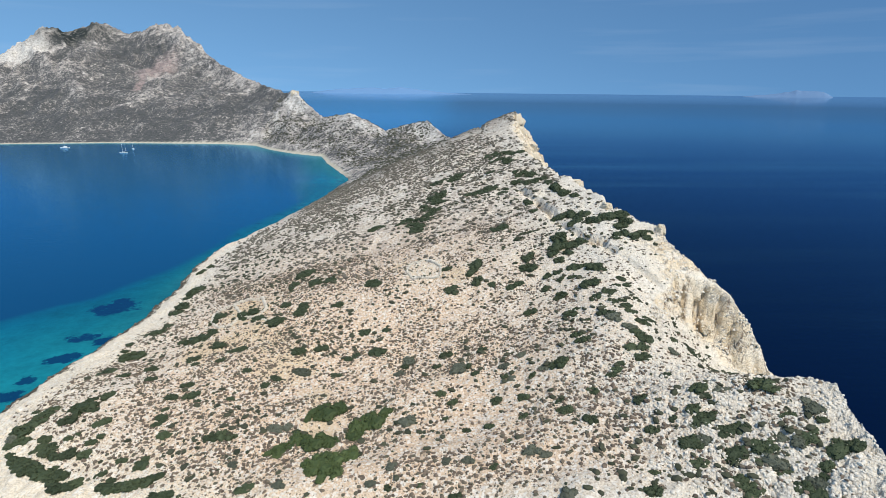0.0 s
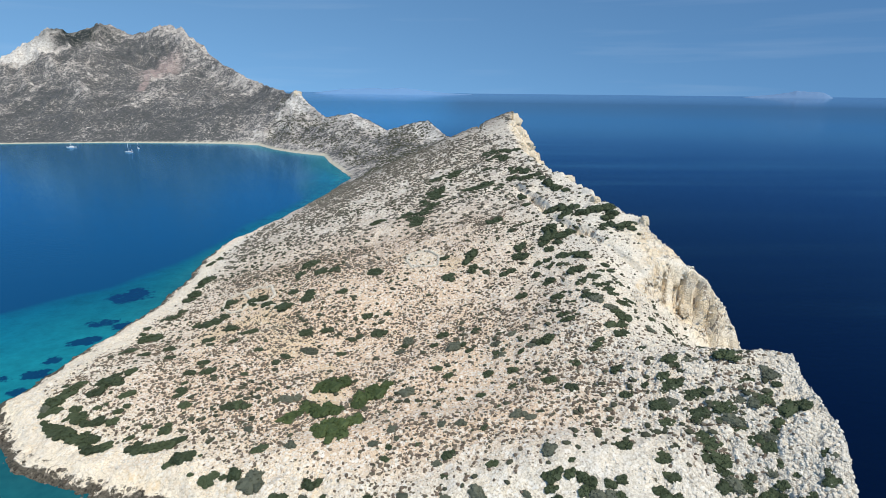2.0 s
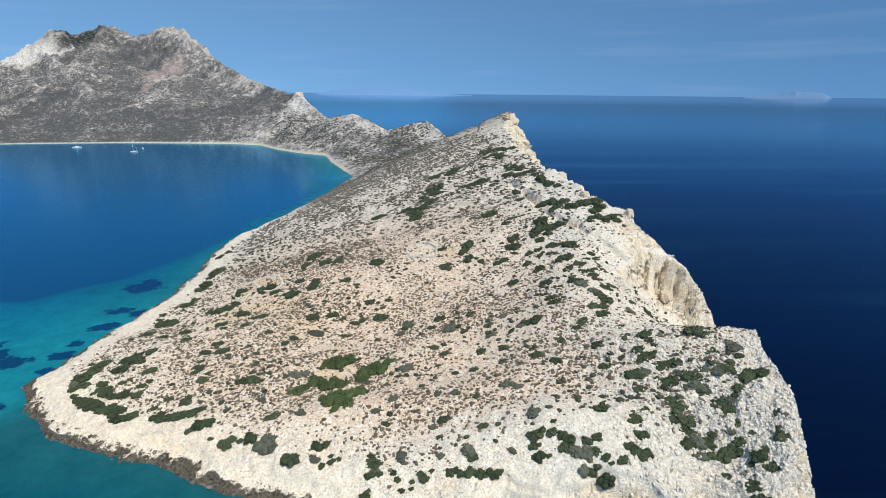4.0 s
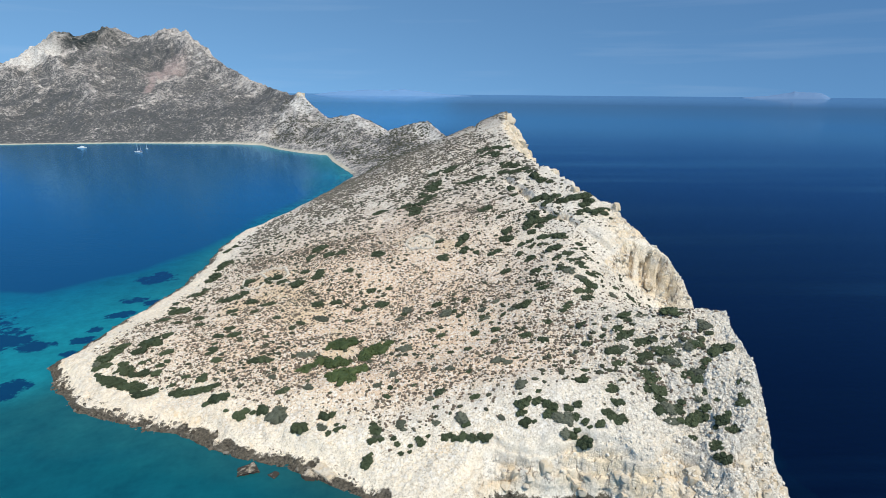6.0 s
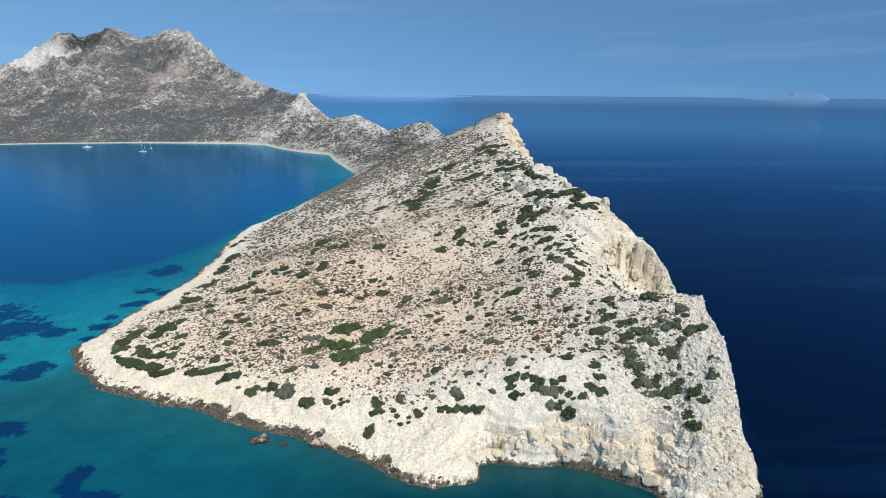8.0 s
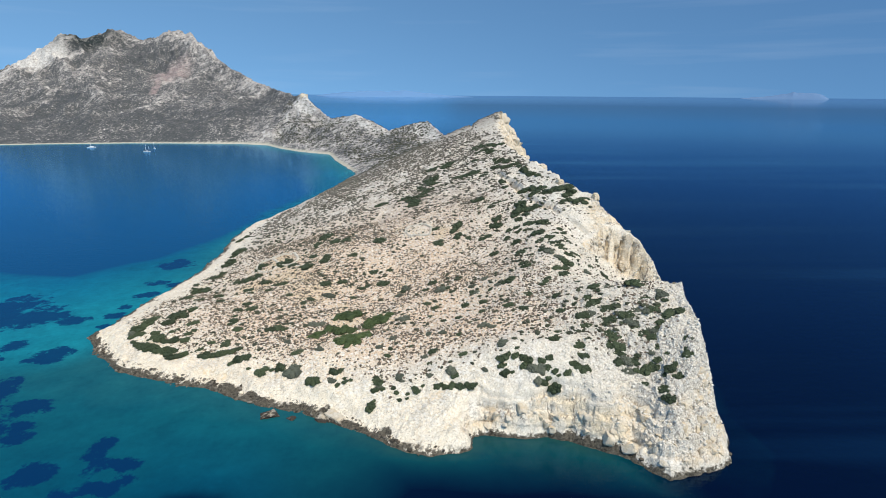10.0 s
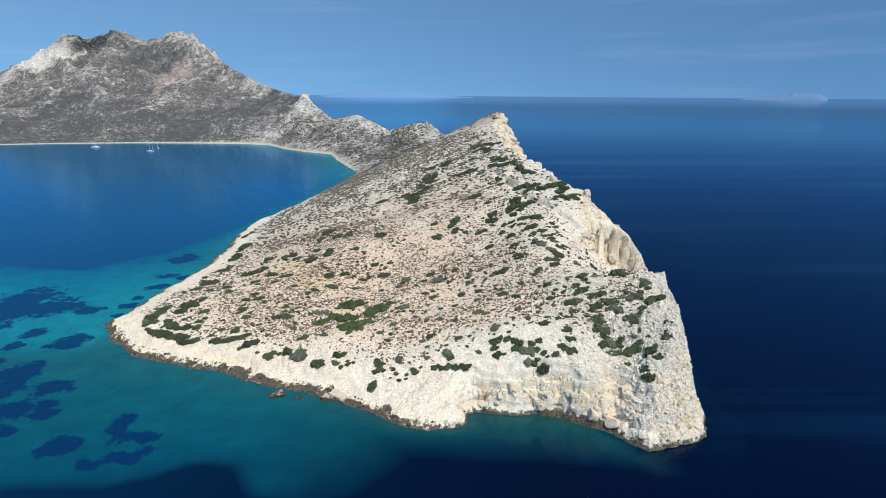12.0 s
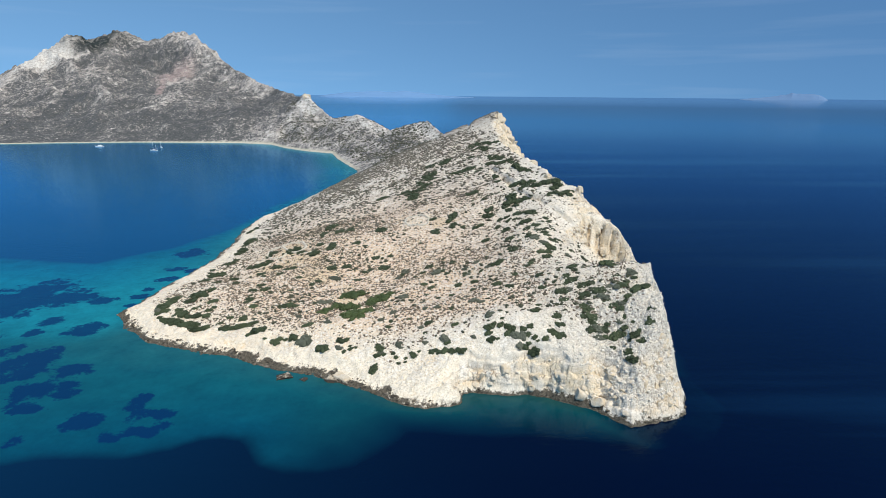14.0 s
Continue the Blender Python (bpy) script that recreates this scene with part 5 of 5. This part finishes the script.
def cliff_outcrops():
    """Craggy blocks that stand out of the bare faces: along the crest, the scarp and the southern bluff."""
    first = [boulder(0, 0, 0, (1, 1, 1), 40 + k, "craggy cream limestone outcrop standing out of the cliff", CREAM_ROCK, "rock outcrops", 3) for k in range(9)]
    rng = random.Random(77)
    spots = []
    for box, count, size, sink in (((62, 104, 250, 300), 22, (0.6, 1.7), 0.45), ((58, 92, 425, 562), 64, (1.8, 5.2), 0.3),
                                   ((14, 84, 152, 182), 90, (0.7, 2.3), 0.5), ((66, 84, 305, 400), 26, (1.2, 3.2), 0.25),
                                   ((80, 102, 160, 250), 34, (0.7, 2.0), 0.55)):
        for k in range(4000):
            x, y = rng.uniform(box[0], box[1]), rng.uniform(box[2], box[3])
            z, d, cliff, u = land(np.array([x]), np.array([y]))
            if cliff[0] > 0.55 and z[0] > 2.5 and rng.random() < 0.6:
                spots.append((x, y, float(z[0]), rng.uniform(*size) * rng.uniform(0.6, 1.0), sink))
                count -= 1
            if not count:
                break
    for k, (x, y, z, r, sink) in enumerate(spots):
        ob = first[k] if k < len(first) else copy_thing(first[k % len(first)], Matrix.Identity(4))
        ob.location = (x, y, z - sink * r)
        ob.rotation_euler = (rng.uniform(-0.5, 0.5), rng.uniform(-0.5, 0.5), rng.uniform(0, 6.28))
        ob.scale = (r * rng.uniform(0.9, 1.4), r * rng.uniform(0.8, 1.1), r * rng.uniform(0.7, 1.2))


cliff_outcrops()


def stone_wall(points, height, seed, label):
    """A low dry-stone wall: loose stones in courses along a line."""
    rng = random.Random(seed)
    verts, faces = [], []
    for (ax, ay), (bx, by) in zip(points[:-1], points[1:]):
        length = math.hypot(bx - ax, by - ay)
        for k in range(int(length / 0.38)):
            t = (k + rng.random()) * 0.38 / length
            x, y = ax + t * (bx - ax), ay + t * (by - ay)
            z = level(x, y)
            for course in range(max(1, int(height / 0.28))):
                if rng.random() < 0.12:
                    continue
                cx, cy, cz = x + rng.uniform(-0.3, 0.3), y + rng.uniform(-0.3, 0.3), z + 0.1 + 0.26 * course
                s, i, turn = rng.uniform(0.22, 0.38), len(verts), rng.uniform(0, 3)
                for sx, sy, sz in ((-1, -1, -1), (1, -1, -1), (1, 1, -1), (-1, 1, -1), (-0.8, -0.8, 1), (0.8, -0.8, 1), (0.8, 0.8, 1), (-0.8, 0.8, 1)):
                    px, py = sx * s * rng.uniform(0.8, 1.2), sy * s * rng.uniform(0.7, 1.0)
                    verts.append((cx + px * math.cos(turn) - py * math.sin(turn), cy + px * math.sin(turn) + py * math.cos(turn), cz + sz * s * 0.6))
                faces += [[i + q for q in f] for f in ((0, 3, 2, 1), (4, 5, 6, 7), (0, 1, 5, 4), (1, 2, 6, 5), (2, 3, 7, 6), (3, 0, 4, 7))]
    ob = new("dry_stone_wall", mesh_of("dry_stone_wall", verts, faces, RUBBLE))
    return tagged(ob, label, "stone wall", "old stone pens")


stone_wall([(-80.9, 314.9), (-74.9, 316.0), (-69.5, 316.5), (-64.5, 303.5), (-66.3, 297.8), (-73.2, 301.1), (-80.9, 314.9)], 1.3, 1, "tumbled dry-stone pen with a dark shrub inside")
stone_wall([(-80.9, 314.9), (-84.4, 313.0), (-87.0, 309.8), (-86.2, 303.1), (-81.0, 296.6), (-76.5, 297.6), (-75.0, 301.4)], 1.0, 2, "ruined pale stone enclosure on the lower slope")
stone_wall([(-66.3, 297.8), (-62.6, 293.5), (-59.6, 290.0)], 0.4, 3, "scattered remains of a dry-stone wall")
stone_wall([(-10.1, 313.2), (-8.0, 320.2), (-2.4, 321.1), (3.6, 309.7), (3.0, 302.7), (-2.3, 303.1), (-7.6, 305.8), (-10.1, 313.2)], 1.0, 4, "ring of tumbled pale stones on the slope")


def enamel(name, colour, rough=0.35):
    n = Nodes(name, rough, 0.5)
    return n.colour(n.mix(n.span(n.noise(1.5, 3), 0.4, 0.7, 0.0, 0.15), colour, tuple(0.7 * c for c in colour)))


GELCOAT, TEAK, ALLOY, SAILCLOTH = enamel("white_gelcoat", (0.80, 0.80, 0.78)), enamel("teak_deck", (0.38, 0.25, 0.14), 0.7), enamel("pale_alloy", (0.62, 0.63, 0.65)), enamel("blue_sail_cover", (0.05, 0.09, 0.22), 0.8)


def hull_mesh(length, beam, freeboard):
    """A yacht's hull lofted over stations from bow to stern, with a closed deck."""
    bm = bmesh.new()
    rings = []
    for k in range(13):
        s = k / 12
        w = beam / 2 * (math.sin(math.pi * min(1.0, 0.08 + 0.62 * s)) ** 0.7)
        sheer = freeboard * (1.25 - 0.4 * s + 0.25 * s * s)
        ring = []
        for side in (-1, 1):
            for q in ((0, 1, 2) if side < 0 else (2, 1, 0)):
                z = (sheer, 0.35 * sheer, -0.4)[q]
                wide = (1.0, 0.92, 0.35)[q]
                ring.append(bm.verts.new((side * w * wide, length * (0.5 - s) + (0.06 * length * (z / freeboard) if k == 0 else 0), z)))
        rings.append(ring)
    for a, b in zip(rings[:-1], rings[1:]):
        for q in range(6):
            bm.faces.new((a[q], a[(q + 1) % 6], b[(q + 1) % 6], b[q]))
    bm.faces.new(rings[0][::-1])
    bm.faces.new(rings[-1])
    bmesh.ops.recalc_face_normals(bm, faces=bm.faces)
    return bm


def box_bm(sx, sy, sz, x, y, z, bevel=0.12):
    bm = bmesh.new()
    bmesh.ops.create_cube(bm, size=1)
    bmesh.ops.scale(bm, vec=(sx, sy, sz), verts=bm.verts)
    bmesh.ops.bevel(bm, geom=bm.edges[:], offset=bevel, segments=2, affect="EDGES")
    bmesh.ops.translate(bm, vec=(x, y, z), verts=bm.verts)
    return bm


def spar_bm(r, a, b):
    """A tapered round spar from a to b."""
    bm = bmesh.new()
    a, b = Vector(a), Vector(b)
    bmesh.ops.create_cone(bm, cap_ends=True, segments=8, radius1=r, radius2=r * 0.6, depth=(b - a).length)
    turn = (b - a).to_track_quat("Z", "Y").to_matrix().to_4x4()
    bmesh.ops.transform(bm, matrix=Matrix.Translation((a + b) / 2) @ turn, verts=bm.verts)
    return bm


def yacht(x, y, heading, length, masts, label, name="sailing_yacht", twin=False):
    boat = new(name)
    boat.location, boat.rotation_euler = (x, y, 0), (0, 0, radians(heading))
    tagged(boat, label, "sailboat", "boats at anchor in the bay")
    free = 0.10 * length
    if twin:
        for side in (-1, 1):
            bm = hull_mesh(length, 0.16 * length, free)
            bmesh.ops.translate(bm, vec=(side * 0.2 * length, 0, 0), verts=bm.verts)
            part("hull", bm, GELCOAT, boat)
        part("bridge_deck", box_bm(0.42 * length, 0.55 * length, 0.5, 0, -0.08 * length, free + 0.1), GELCOAT, boat)
        part("cabin", box_bm(0.36 * length, 0.34 * length, 1.5, 0, -0.05 * length, free + 1.0, 0.3), GELCOAT, boat)
    else:
        part("hull", hull_mesh(length, 0.28 * length, free), GELCOAT, boat)
        part("deck", box_bm(0.20 * length, 0.74 * length, 0.12, 0, -0.08 * length, free * 1.08, 0.03), TEAK, boat, "brown teak deck")
        part("cabin", box_bm(0.15 * length, 0.36 * length, 0.8, 0, 0.0, free + 0.45, 0.2), GELCOAT, boat)
    for at, high in masts:
        mast = part("mast", spar_bm(0.16, (0, at, free), (0, at, free + high)), ALLOY, boat)
        part("boom", spar_bm(0.11, (0, at, free + 1.9), (0, at - 0.30 * high, free + 2.0)), ALLOY, mast)
        part("furled_sail", spar_bm(0.24, (0, at - 0.2, free + 2.15), (0, at - 0.28 * high, free + 2.2)), SAILCLOTH, mast, "blue cover over the furled sail")
    return boat


yacht(-609, 1073, 78, 13.0, [(1.0, 10.5)], "white catamaran with a bare mast anchored in the bay", "catamaran", True)
yacht(-476, 1002, 82, 12.0, [(1.4, 13.5), (-4.2, 9.0)], "white two-masted ketch with bare poles anchored in the bay", "ketch")
yacht(-492, 1064, 40, 9.0, [(0.8, 10.5)], "small white sloop with a bare mast anchored in the bay", "sloop")


# distance haze is put into the islands' base colours, close to sky blue
HAZED_ROCK = rock_material("hazed_island_rock", (0.095, 0.185, 0.31), (0.115, 0.195, 0.32), (0.18, 0.245, 0.34))
FAINT_HAZED_ROCK = rock_material("faint_hazed_island_rock", (0.110, 0.215, 0.365), (0.115, 0.22, 0.37), (0.125, 0.23, 0.37))


def far_island(a, b, heights, material, label, seed):
    """A long low island at the horizon, from a to b in the plan: a ridge of given heights with gullied flanks."""
    bm = bmesh.new()
    n, m = 120, 6
    rows = []
    for i in range(n + 1):
        s = i / n
        x, y = a[0] + s * (b[0] - a[0]), a[1] + s * (b[1] - a[1])
        top = float(np.interp(s, np.linspace(0, 1, len(heights)), heights)) * (0.9 + 0.15 * noise.noise(Vector((s * 14 + seed, 0, 0))))
        floor = float(sea_level(np.array(x), np.array(y))) - 8
        row = []
        for j in range(-m, m + 1):
            v = j / m
            z = floor + (top + 8) * (1 - abs(v)) ** 0.8 * (1 + 0.05 * noise.noise(Vector((s * 20 + seed, v * 5, 3))))
            row.append(bm.verts.new((x + 25 * v, y + 45 * v, z)))
        rows.append(row)
    for p, q in zip(rows[:-1], rows[1:]):
        for j in range(2 * m):
            bm.faces.new((p[j], q[j], q[j + 1], p[j + 1]))
    me = bpy.data.meshes.new("backdrop_island")
    bm.to_mesh(me)
    bm.free()
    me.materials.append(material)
    return tagged(new("backdrop_island", me), label, "distant island", kind="structure")


far_island((2300, 4230), (2760, 3940), (0, 8, 14, 18, 26, 38, 50, 48, 44, 42, 4), HAZED_ROCK, "pale hazy island low on the horizon", 3)
far_island((-890, 4690), (380, 4740), (0, 26, 38, 50, 44, 54, 40, 20, 8, 2), FAINT_HAZED_ROCK, "faint hazy island chain on the horizon", 9)
